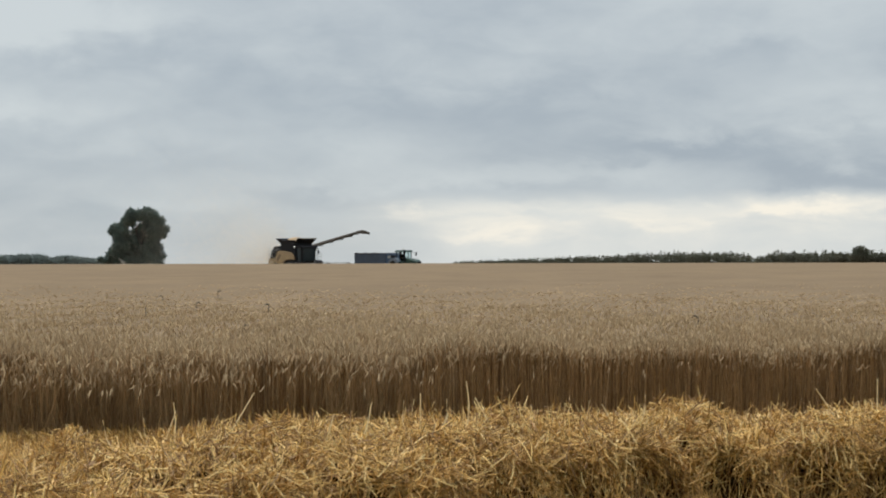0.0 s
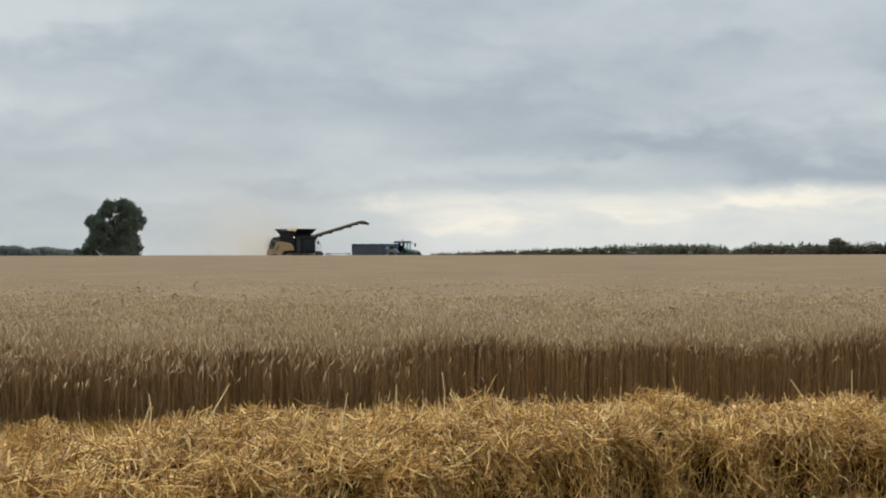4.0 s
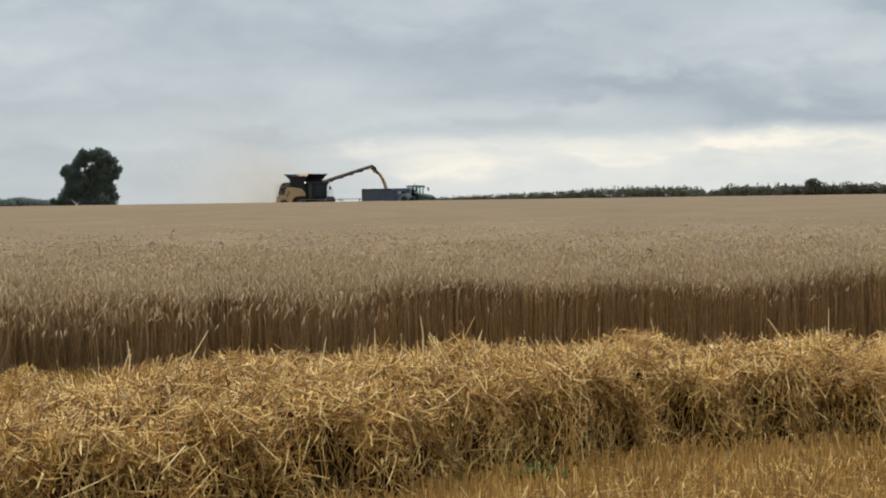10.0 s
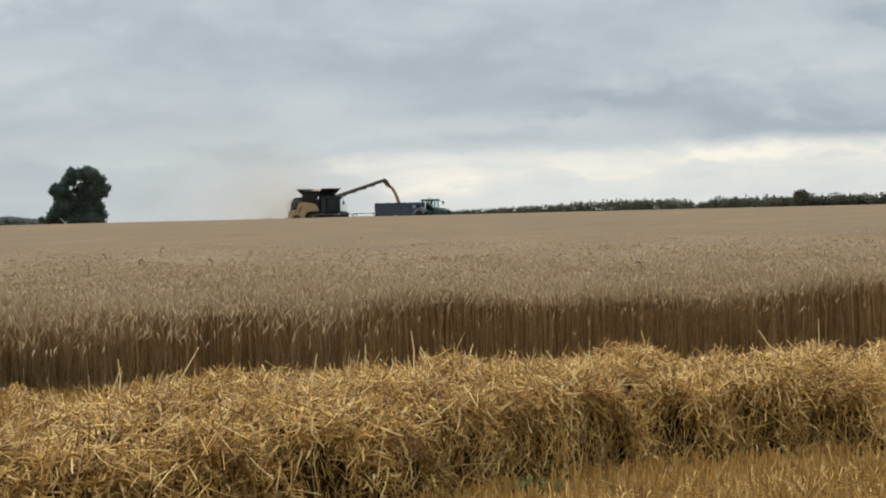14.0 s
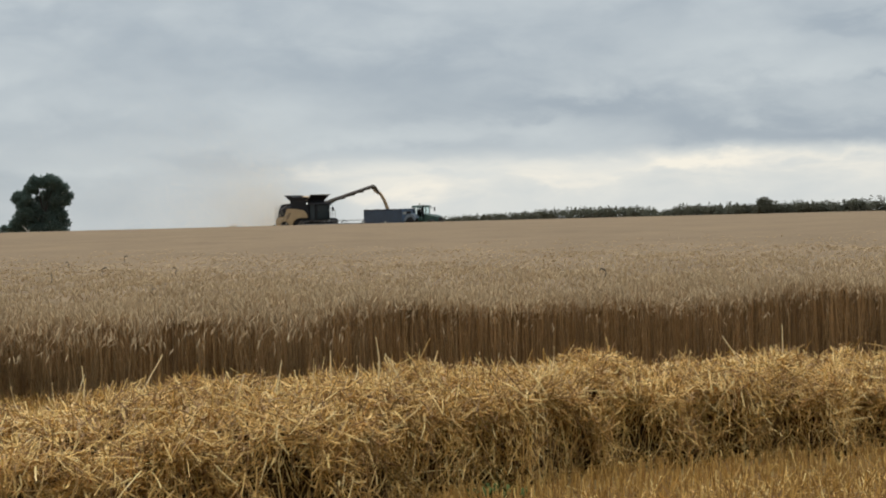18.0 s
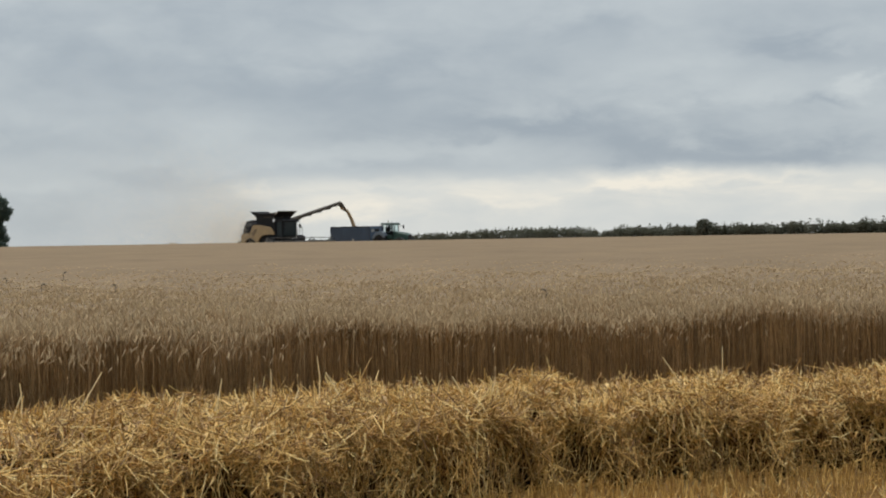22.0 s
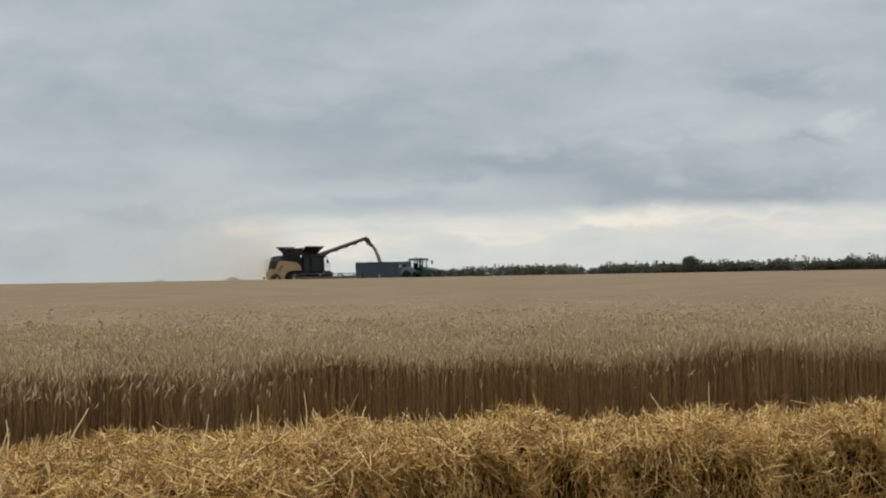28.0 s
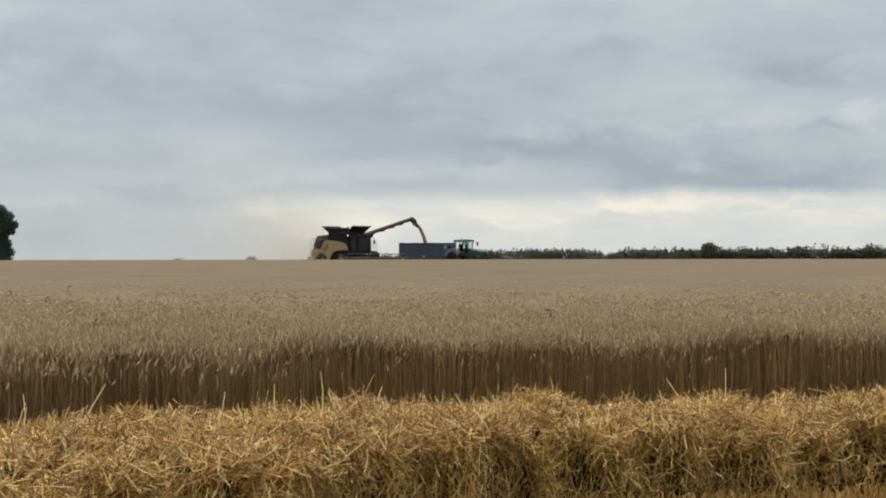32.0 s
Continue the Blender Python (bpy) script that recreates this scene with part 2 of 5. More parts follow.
M_EAR = material("wheat_ear", (0.565, 0.40, 0.222), 0.85, vary=0.2, scale=1.2, island=0.15, trans=0.08)
M_LEAF_DRY = material("dry_wheat_leaf", (0.44, 0.28, 0.13), 0.7, vary=0.3, scale=2.5, island=0.45, trans=0.2)
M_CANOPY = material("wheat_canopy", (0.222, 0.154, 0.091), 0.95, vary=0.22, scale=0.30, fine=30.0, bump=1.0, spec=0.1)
M_SOIL = material("stubble_ground", (0.24, 0.15, 0.052), 1.0, vary=0.4, scale=1.2, bump=0.6, spec=0.1)
M_FOLIAGE = material("foliage", (0.115, 0.16, 0.135), 0.95, vary=0.35, scale=0.35, island=0.2, trans=0.5, spec=0.05)
M_HEDGE = material("hedge_foliage", (0.105, 0.118, 0.085), 0.9, vary=0.4, scale=0.3, island=0.2, trans=0.42, second=(0.115, 0.098, 0.075), spec=0.05)
# leaf colour paled and greyed, distance haze mixed into it
M_WOOD_HAZE = material("far_foliage_hazed", (0.20, 0.235, 0.22), 0.95, vary=0.2, scale=0.05, island=0.06, spec=0.0, trans=0.55)
M_BARK = material("bark", (0.035, 0.032, 0.028), 0.9, vary=0.4, scale=3, stretch=(1, 1, 0.2), bump=0.6)
M_PALE_FORK = material("pale_fork_wood", (0.5, 0.47, 0.4), 0.8, vary=0.3, scale=2, bump=0.3)
M_WEED = material("weed", (0.07, 0.085, 0.025), 0.95, vary=0.3, scale=6, island=0.3, spec=0.05)
M_YELLOW = material("yellow_paint", (0.38, 0.26, 0.125), 0.55, vary=0.25, scale=0.9, second=(0.22, 0.15, 0.085))
M_RAIL = material("galvanised_rail", (0.55, 0.54, 0.5), 0.45, 0.3, vary=0.2, scale=3)
M_PANEL_BROWN = material("brown_decal", (0.21, 0.14, 0.075), 0.6, vary=0.3, scale=1.5)
M_DARK = material("dark_paint", (0.0165, 0.016, 0.018), 0.65, vary=0.35, scale=1.2, spec=0.15)
M_BLACK = material("black_rubber", (0.022, 0.021, 0.02), 0.85, vary=0.4, scale=3, bump=0.3)
M_STEEL = material("dusty_steel", (0.15, 0.135, 0.12), 0.55, 0.5, vary=0.35, scale=2)
M_PALE = material("pale_panel", (0.40, 0.38, 0.33), 0.5, vary=0.25, scale=1.5)
M_BLUE = material("slate_blue_paint", (0.048, 0.07, 0.108), 0.55, vary=0.35, scale=0.7)
M_BLUE_LIGHT = material("light_blue_paint", (0.085, 0.125, 0.185), 0.5, vary=0.3, scale=0.7)
M_FENDER = material("dusty_fender", (0.15, 0.18, 0.215), 0.5, vary=0.25, scale=1.2)
M_GREEN = material("green_paint", (0.026, 0.064, 0.05), 0.45, vary=0.3, scale=0.9)
M_RIM = material("yellow_rim", (0.30, 0.24, 0.07), 0.5, vary=0.25, scale=2)
M_AUGER = material("auger_paint", (0.06, 0.042, 0.025), 0.6, vary=0.4, scale=0.8)
M_GRAIN = material("grain", (0.46, 0.315, 0.18), 0.85, vary=0.35, scale=8, bump=0.6)
M_OLD_STRAW = material("dusty_straw", (0.46, 0.385, 0.28), 0.9, vary=0.25, scale=5, island=0.3)
M_DUST = material("harvest_dust", (0.94, 0.84, 0.70), 0.9, vary=0.1, scale=0.4, trans=0.5)
M_GLASS = glass("tinted_glass", (0.82, 0.9, 0.9))
M_GLASS_DARK = material("dark_glass", (0.012, 0.019, 0.021), 0.12, vary=0.2, scale=0.8, spec=0.25)
M_LAMP = glowing("work_lamp_glow", (1.0, 0.97, 0.9), 1.6)


# ---- mesh helpers ----
def part(name, bm, mat, parent=None, label=""):
    """Links a bmesh as one mesh object under a thing or a part."""
    me = bpy.data.meshes.new(name)
    bm.normal_update()
    bm.to_mesh(me)
    bm.free()
    me.materials.append(mat)
    ob = new(name, me)
    ob.parent = parent
    return tagged(ob, label)


def sheet(name, verts, tris, mat, parent=None, label="", smooth=False):
    """One mesh from arrays of places and of triangles or quads."""
    verts, tris = np.asarray(verts, dtype=np.float32), np.asarray(tris, dtype=np.int32)
    n, k = tris.shape
    me = bpy.data.meshes.new(name)
    me.vertices.add(len(verts))
    me.vertices.foreach_set("co", verts.ravel())
    me.loops.add(n * k)
    me.loops.foreach_set("vertex_index", tris.ravel())
    me.polygons.add(n)
    me.polygons.foreach_set("loop_start", np.arange(0, n * k, k, dtype=np.int32))
    me.polygons.foreach_set("loop_total", np.full(n, k, dtype=np.int32))
    if smooth:
        me.polygons.foreach_set("use_smooth", np.ones(n, dtype=bool))
    me.update(calc_edges=True)
    me.materials.append(mat)
    ob = new(name, me)
    ob.parent = parent
    return tagged(ob, label)


def empty(name, m, **tags):
    ob = new(name)
    ob.matrix_basis = m
    return tagged(ob, **tags)


def add_box(bm, x0, x1, y0, y1, z0, z1, bevel=0.03, m=None):
    made = bmesh.ops.create_cube(bm, size=1.0)["verts"]
    for v in made:
        v.co = Vector(((x0 + x1) / 2 + v.co.x * (x1 - x0), (y0 + y1) / 2 + v.co.y * (y1 - y0), (z0 + z1) / 2 + v.co.z * (z1 - z0)))
    if bevel:
        edges = list({e for v in made for e in v.link_edges})
        made = bmesh.ops.bevel(bm, geom=edges, offset=bevel, segments=1, affect="EDGES")["verts"]
    if m is not None:
        bmesh.ops.transform(bm, matrix=m, verts=list(made))
    return made


def box(*a, **k):
    bm = bmesh.new()
    add_box(bm, *a, **k)
    return bm


def add_tube(bm, pts, radii, n=8, caps=True):
    """A round tube through points."""
    pts = [Vector(p) for p in pts]
    if not hasattr(radii, "__len__"):
        radii = [radii] * len(pts)
    rings = []
    for i, p in enumerate(pts):
        d = (pts[min(i + 1, len(pts) - 1)] - pts[max(i - 1, 0)]).normalized()
        a = d.orthogonal().normalized() if abs(d.z) > 0.99 else Vector((0, 0, 1)).cross(d).normalized()
        b = d.cross(a)
        rings.append([bm.verts.new(p + (a * math.cos(2 * math.pi * k / n) + b * math.sin(2 * math.pi * k / n)) * radii[i]) for k in range(n)])
    for r0, r1 in zip(rings, rings[1:]):
        for k in range(n):
            bm.faces.new((r0[k], r0[(k + 1) % n], r1[(k + 1) % n], r1[k]))
    if caps:
        bm.faces.new(rings[0][::-1])
        bm.faces.new(rings[-1])
    return bm


def tube(pts, radii, n=8):
    return add_tube(bmesh.new(), pts, radii, n)


def add_slab(bm, outline, y0, y1, bevel=0.03):
    """A plate: an outline in x and z, from y0 to y1."""
    a = [bm.verts.new((x, y0, z)) for x, z in outline]
    b = [bm.verts.new((x, y1, z)) for x, z in outline]
    n = len(a)
    faces = [bm.faces.new(a), bm.faces.new(b[::-1])]
    for k in range(n):
        faces.append(bm.faces.new((a[k], b[k], b[(k + 1) % n], a[(k + 1) % n])))
    bmesh.ops.recalc_face_normals(bm, faces=faces)
    if bevel:
        bmesh.ops.bevel(bm, geom=list({e for f in faces[:2] for e in f.edges}), offset=bevel, segments=2, affect="EDGES")
    return bm


def slab(outline, y0, y1, bevel=0.03):
    return add_slab(bmesh.new(), outline, y0, y1, bevel)


def slab_y(outline, x0=-0.06, x1=0.06):
    """A plate: an outline in y and z, from x0 to x1."""
    bm = slab(outline, -x1, -x0, 0.01)
    bmesh.ops.transform(bm, matrix=Matrix.Rotation(math.pi / 2, 4, "Z"), verts=bm.verts)
    return bm


def loft(sections):
    """A closed shell through sections of equal counts of points."""
    bm = bmesh.new()
    rings = [[bm.verts.new(p) for p in s] for s in sections]
    for r0, r1 in zip(rings, rings[1:]):
        for k in range(len(r0)):
            bm.faces.new((r0[k], r0[(k + 1) % len(r0)], r1[(k + 1) % len(r0)], r1[k]))
    bm.faces.new(rings[0][::-1])
    bm.faces.new(rings[-1])
    bmesh.ops.recalc_face_normals(bm, faces=bm.faces)
    return bm


def wheel_parts(name, radius, width, at, parent, tyre, rim, lugs=18):
    """A wheel with treaded tyre, rim and hub; the axle lies across."""
    x, y, z = at
    bm = bmesh.new()
    n = 28
    prof = [(0.58, -0.46), (0.9, -0.5), (0.985, -0.4), (1.0, 0), (0.985, 0.4), (0.9, 0.5), (0.58, 0.46)]
    rings = [[bm.verts.new((math.cos(2 * math.pi * k / n) * radius * r, w * width, math.sin(2 * math.pi * k / n) * radius * r)) for r, w in prof] for k in range(n)]
    for k in range(n):
        r0, r1 = rings[k], rings[(k + 1) % n]
        for j in range(len(prof)):
            bm.faces.new((r0[j], r0[(j + 1) % len(prof)], r1[(j + 1) % len(prof)], r1[j]))
    for k in range(lugs * 2):
        a = 360 * k / (lugs * 2)
        s = 1 if k % 2 else -1
        add_box(bm, -0.03, 0.03, 0, width * 0.48, radius * 0.97, radius * 1.04, 0, m=pose(0, 0, 0, 0, a, 0) @ pose(0, 0, 0, 0, 0, 0 if s > 0 else 180))
    bmesh.ops.recalc_face_normals(bm, faces=bm.faces)
    w = new(name)
    w.parent, w.location = parent, (x, y, z)
    part("tyre", bm, tyre, w, "dusty black rubber tyre")
    bm = bmesh.new()
    add_tube(bm, [(0, -width * 0.4, 0), (0, width * 0.4, 0)], radius * 0.58, 20)
    add_tube(bm, [(0, -width * 0.48, 0), (0, width * 0.48, 0)], radius * 0.2, 12)
    part("rim", bm, rim, w)
    return w


# ---- the lie of the land ----
CROP = 0.80


def lie_np(x, y):
    s = np.clip((y - 24) / 181, 0, 1)
    g = 0.955 * s * (2 - s)
    d = np.clip(y - 205, 0, 50)
    e = np.clip(y - 255, 0, None)
    return g - 0.00021 * d * d - 0.021 * 40 * (1 - np.exp(-e / 40))


def lie(x, y):
    return float(lie_np(np.array(x), np.array(y)))


def edge_y(x):
    """Where the standing crop begins."""
    return 20.1 + 0.12 * x - 0.95 * np.clip((-0.8 - x) / 2.6, 0, 1) + 0.1 * np.sin(x * 1.3) + 0.07 * np.sin(x * 3.1 + 1)


def vehicle_line(t):
    """The harvester's way down the field: place and heading in degrees."""
    return -25.98 + 0.857 * t + 0.000127 * t * t, 262 - 31 * t / 32, 50 - 4 * t / 32


def cut_away(x, y):
    """True where the crop has been cut behind and beside the harvester."""
    ex, ey, h = vehicle_line(32)
    fx, fy = math.cos(radians(h + 2)), -math.sin(radians(h + 2))
    along = (x - ex) * fx + (y - ey) * fy
    left = (x - ex) * -fy + (y - ey) * fx
    return (left > -5.6) & ((along < 5.2) | (left > 5.4))


def ground():
    ys = np.concatenate([np.linspace(-60, 0, 8), np.linspace(2, 24, 30), np.geomspace(25, 400, 90), np.geomspace(430, 4500, 14)])
    us = np.concatenate([-np.geomspace(3000, 12, 16), np.linspace(-11, 11, 60), np.geomspace(12, 3000, 16)])
    X, Y = np.meshgrid(us, ys)
    Z = lie_np(X, Y) + np.where(np.abs(X) < 12, 0.012 * np.sin(X * 7.1 + Y * 2) * np.sin(Y * 5.3), 0)
    n, m = X.shape
    idx = np.arange(n * m).reshape(n, m)
    q = np.stack([idx[:-1, :-1], idx[:-1, 1:], idx[1:, 1:], idx[1:, :-1]], -1).reshape(-1, 4)
    sheet("ground", np.stack([X, Y, Z], -1).reshape(-1, 3), q, M_SOIL, smooth=True)
    tagged(bpy.data.objects["ground"], "dry stubble ground of a gently rising arable field", "ground", kind="structure")


ground()


# ---- scattering of many alike small pieces into one mesh ----
def turn_np(rz, lean, spin):
    """Rotation matrices: spin about the own axis z, lean over, turn about the upright."""
    def rot(axis, a):
        c, s, o, i = np.cos(a), np.sin(a), np.zeros_like(a), np.ones_like(a)
        m = {"z": [c, -s, o, s, c, o, o, o, i], "y": [c, o, s, o, i, o, -s, o, c]}[axis]
        return np.stack(m, -1).reshape(-1, 3, 3)
    return rot("z", rz) @ rot("y", lean) @ rot("z", spin)


def scatter(V, T, R, scale, loc):
    """Copies of a small piece: its corners V and triangles T, turned, scaled along its own axes and set down."""
    n, k = len(loc), len(V)
    P = np.einsum("nij,nkj->nki", R, V[None] * scale[:, None, :]) + loc[:, None, :]
    return P.reshape(-1, 3), (T[None] + (np.arange(n) * k)[:, None, None]).reshape(-1, 3)


def rod(sides, zs, rs, bow=0.0, nod=0.0):
    """A thin rod along z: rings of given radius; bow bends it sideways, nod bends its tip over."""
    V, T = [], []
    for z, r in zip(zs, rs):
        for k in range(sides):
            a = 2 * math.pi * k / sides
            V.append((r * math.cos(a) + bow * 4 * z * (1 - z) + nod * z * z, r * math.sin(a), z))
    for i in range(len(zs) - 1):
        for k in range(sides):
            a, b = i * sides + k, i * sides + (k + 1) % sides
            T += [(a, b, b + sides), (a, b + sides, a + sides)]
    return np.array(V), np.array(T)


rng = np.random.default_rng(7)


def wheat():
    crop = empty("wheat_crop", pose(0, 0, 0), label="ripe standing wheat with pale nodding ears", category="wheat", kind="stuff")
    lens_l, lens_r = -0.30, 0.36

    def wander(x, y):
        """Uneven height of the crop."""
        h = 0.035 * np.sin(x * 1.1 + 0.4 * y) + 0.03 * np.sin(x * 2.7 - y * 0.9 + 1) + 0.02 * np.sin(0.23 * x + 0.31 * y)
        h = h + 0.05 * np.clip((-0.8 - x) / 2.6, 0, 1) * np.clip((25 - y) / 4, 0, 1)
        for hx, hy, wide, deep in ((-1.15, 20.6, 0.3, 0.2), (-4.2, 19.6, 0.25, 0.2), (-0.2, 21.0, 0.2, 0.12), (3.1, 21.3, 0.25, 0.12), (-2.6, 19.6, 0.15, 0.15)):      # hollows trodden near the edge
            h = h - deep * np.exp(-((x - hx) / wide) ** 2 - ((y - hy) / 0.55) ** 2)
        return h

    def hang_of(n):
        """How far an ear nods: about half stand up, the rest hang down."""
        return np.where(rng.uniform(0, 1, n) < 0.6, rng.uniform(0.05, 0.6, n), rng.uniform(2.2, 3.0, n))

    def spots(y0, y1, per):
        n = int(per * (y1 - y0) * (lens_r - lens_l) * (y0 + y1) / 2)
        y = rng.uniform(y0, y1, n)
        x = rng.uniform(lens_l * 1.15, lens_r * 1.1, n) * y
        return x, y

    # whole stems along the cut edge
    n = 15500
    x = rng.uniform(-9, 10, n)
    y = edge_y(x) + 2.6 * rng.uniform(0, 1, n) ** 1.7 + rng.normal(0, 0.05, n)
    lean = np.abs(rng.normal(0.05, 0.05, n))
    h = CROP + wander(x, y) + 0.012 + rng.normal(0, 0.04, n) - 0.22 * (rng.uniform(0, 1, n) < np.interp(x, (-2, 1), (0.24, 0.14))) * rng.uniform(0, 1, n)
    rz = rng.uniform(0, 6.28, n)
    V, T = rod(3, (0, 0.5, 1.0), (0.0030, 0.0027, 0.0018), bow=0.01)
    P, Q = scatter(V, T, turn_np(rz, lean, rz), np.stack([np.full(n, 1.0), np.full(n, 1.0), h], -1), np.stack([x, y, lie_np(x, y)], -1))
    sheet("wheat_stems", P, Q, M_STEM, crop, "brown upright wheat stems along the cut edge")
    # dry flag leaves on the stems
    k = rng.choice(n, 2600)
    leaf = np.array([(0, -0.5, 0), (0, 0.5, 0), (0.5, 0.45, 0.55), (0.5, -0.45, 0.55), (1.0, 0, 0.1)])
    lt = np.array([(0, 1, 2), (0, 2, 3), (3, 2, 4)])
    at = np.stack([x[k], y[k], lie_np(x[k], y[k]) + h[k] * rng.uniform(0.25, 0.85, len(k))], -1)
    sc = np.stack([rng.uniform(0.05, 0.14, len(k)), rng.uniform(0.006, 0.011, len(k)), rng.uniform(-0.12, 0.08, len(k))], -1)
    P, Q = scatter(leaf, lt, turn_np(rng.uniform(0, 6.28, len(k)), rng.normal(0, 0.3, len(k)), 0 * sc[:, 0]), sc, at)
    sheet("wheat_leaves", P, Q, M_LEAF_DRY, crop, "dry curled wheat leaves")
    # bent and shorter plants that hang out of the edge, thicker in a few places
    m = 1000
    cx = np.array([-4.2, -3.8, -3.4, -1.2, -0.9])[rng.integers(0, 5, m)] + rng.normal(0, 0.45, m)
    cx = np.where(rng.uniform(0, 1, m) < 0.35, -7 + 10 * rng.beta(1.2, 2.0, m), cx)
    cx = np.where(rng.uniform(0, 1, m) < ((cx + 2.2) / 3.6).clip(0, 0.93), cx - 3.5, cx)
    cx = np.where(rng.uniform(0, 1, m) < 0.02, rng.uniform(0, 9, m), cx)
    x, y = np.concatenate([x, cx]), np.concatenate([y, edge_y(cx) + rng.uniform(-0.3, 0.15, m)])
    h = np.concatenate([h, rng.uniform(0.5, 0.85, m)])
    lean = np.concatenate([lean, np.abs(rng.normal(0.12, 0.16, m))])
    turn = rng.normal(-math.pi / 2, 0.9, m)
    rz = np.concatenate([rz, turn])
    hx = h[n:]
    P, Q = scatter(V, T, turn_np(turn, lean[n:], 0 * turn), np.stack([np.full(m, 1.3), np.full(m, 1.3), hx], -1), np.stack([cx, y[n:], lie_np(cx, y[n:])], -1))
    sheet("bent_stems", P, Q, M_LEAF_DRY, crop, "pale bent stems leaning out of the crop")
    n += m
    # ears on the edge stems and behind them
    ear_V, ear_T = rod(4, (0, 0.3, 0.72, 1.0), (0.2, 0.6, 0.5, 0.06), nod=1.9)
    mid_V, mid_T = rod(3, (0, 0.45, 1.0), (0.25, 0.68, 0.12), nod=1.2)
    far_V, far_T = rod(3, (0, 1.0), (0.62, 0.4))
    tip = turn_np(rz, lean, rz) @ np.array([0, 0, 1.0])
    base = np.stack([x, y, lie_np(x, y)], -1) + tip * h[:, None]
    nod = hang_of(n)
    lush = np.interp(x, (-1.5, 1.5), (1.05, 0.82))      # fuller ears at one end of the edge
    P, Q = scatter(ear_V, ear_T, turn_np(rz, nod, rz), np.stack([0.0132 * lush, 0.0112 * lush, rng.uniform(0.07, 0.105, n) * lush], -1), base)
    sheet("wheat_ears", P, Q, M_EAR, crop, "pale grey-tan nodding wheat ears")
    sets = []
    m = 9000      # close ears right behind the first stems
    x = rng.uniform(-9, 10, m)
    y = edge_y(x) + rng.uniform(0.25, 3.2, m)
    z = lie_np(x, y) + CROP + wander(x, y) - 0.03 + rng.normal(0, 0.035, m)
    nod = hang_of(m)
    s = np.stack([np.full(m, 0.0165), np.full(m, 0.0145), rng.uniform(0.07, 0.11, m)], -1)
    sets.append(scatter(mid_V, mid_T, turn_np(rng.uniform(0, 6.28, m), nod, rng.uniform(0, 6.28, m)), s, np.stack([x, y, z], -1)))
    for y0, y1, per, tV, tT, wide in ((21.0, 26, 210, mid_V, mid_T, 1.15), (26, 30, 150, mid_V, mid_T, 1.12), (30, 35, 95, far_V, far_T, 1.1), (35, 41, 66, far_V, far_T, 1.05), (41, 49, 44, far_V, far_T, 0.95), (49, 58, 18, far_V, far_T, 0.9)):
        x, y = spots(y0, y1, per)
        m = len(x)
        z = lie_np(x, y) + CROP + wander(x, y) - 0.075 - 0.04 * np.clip((y - 26) / 20, 0, 1) - 0.02 * np.clip((y - 42) / 10, 0, 1) + rng.normal(0, 0.035, m)
        nod = hang_of(m)
        nod = np.where(rng.uniform(0, 1, m) < (y - 26) / 16, rng.uniform(1.2, 1.9, m), nod)
        s = np.stack([np.full(m, 0.0165 * wide), np.full(m, 0.0135 * wide), rng.uniform(0.06, 0.095, m)], -1)
        sets.append(scatter(tV, tT, turn_np(rng.uniform(0, 6.28, m), nod, rng.uniform(0, 6.28, m)), s, np.stack([x, y, z], -1)))
    off, Ps, Qs = 0, [], []
    for P, Q in sets:
        Ps.append(P), Qs.append(Q + off)
        off += len(P)
    sheet("wheat_ears_field", np.concatenate(Ps), np.concatenate(Qs), M_EAR, crop, "pale wheat ears across the field")
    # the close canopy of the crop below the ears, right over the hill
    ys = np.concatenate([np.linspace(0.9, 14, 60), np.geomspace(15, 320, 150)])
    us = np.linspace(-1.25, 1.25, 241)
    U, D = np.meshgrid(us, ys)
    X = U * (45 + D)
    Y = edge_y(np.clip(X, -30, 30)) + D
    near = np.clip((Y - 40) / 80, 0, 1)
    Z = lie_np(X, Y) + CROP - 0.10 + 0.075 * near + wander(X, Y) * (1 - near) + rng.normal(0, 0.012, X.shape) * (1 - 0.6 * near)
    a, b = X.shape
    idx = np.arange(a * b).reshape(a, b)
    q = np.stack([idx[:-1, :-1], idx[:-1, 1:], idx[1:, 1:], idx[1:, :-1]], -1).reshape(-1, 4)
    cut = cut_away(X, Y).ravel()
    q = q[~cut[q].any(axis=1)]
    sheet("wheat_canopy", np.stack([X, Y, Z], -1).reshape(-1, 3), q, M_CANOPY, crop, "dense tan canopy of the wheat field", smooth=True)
    # added sheet behind the first stems, painted dark for the crop's inner shade
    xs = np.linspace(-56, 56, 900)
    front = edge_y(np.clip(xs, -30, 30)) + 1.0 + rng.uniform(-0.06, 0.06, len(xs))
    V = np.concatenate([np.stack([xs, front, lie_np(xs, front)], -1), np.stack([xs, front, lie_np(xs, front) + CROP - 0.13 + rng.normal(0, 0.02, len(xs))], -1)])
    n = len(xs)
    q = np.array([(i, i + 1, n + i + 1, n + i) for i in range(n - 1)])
    sheet("wheat_depth", V, q, M_STEM_SHADE, crop, "streaked sheet inside the crop, painted dark as shaded stems")


wheat()

# ---- the straw swath and the stubble ----
SW_TURN = radians(29)      # the drill rows and the swath run about this way


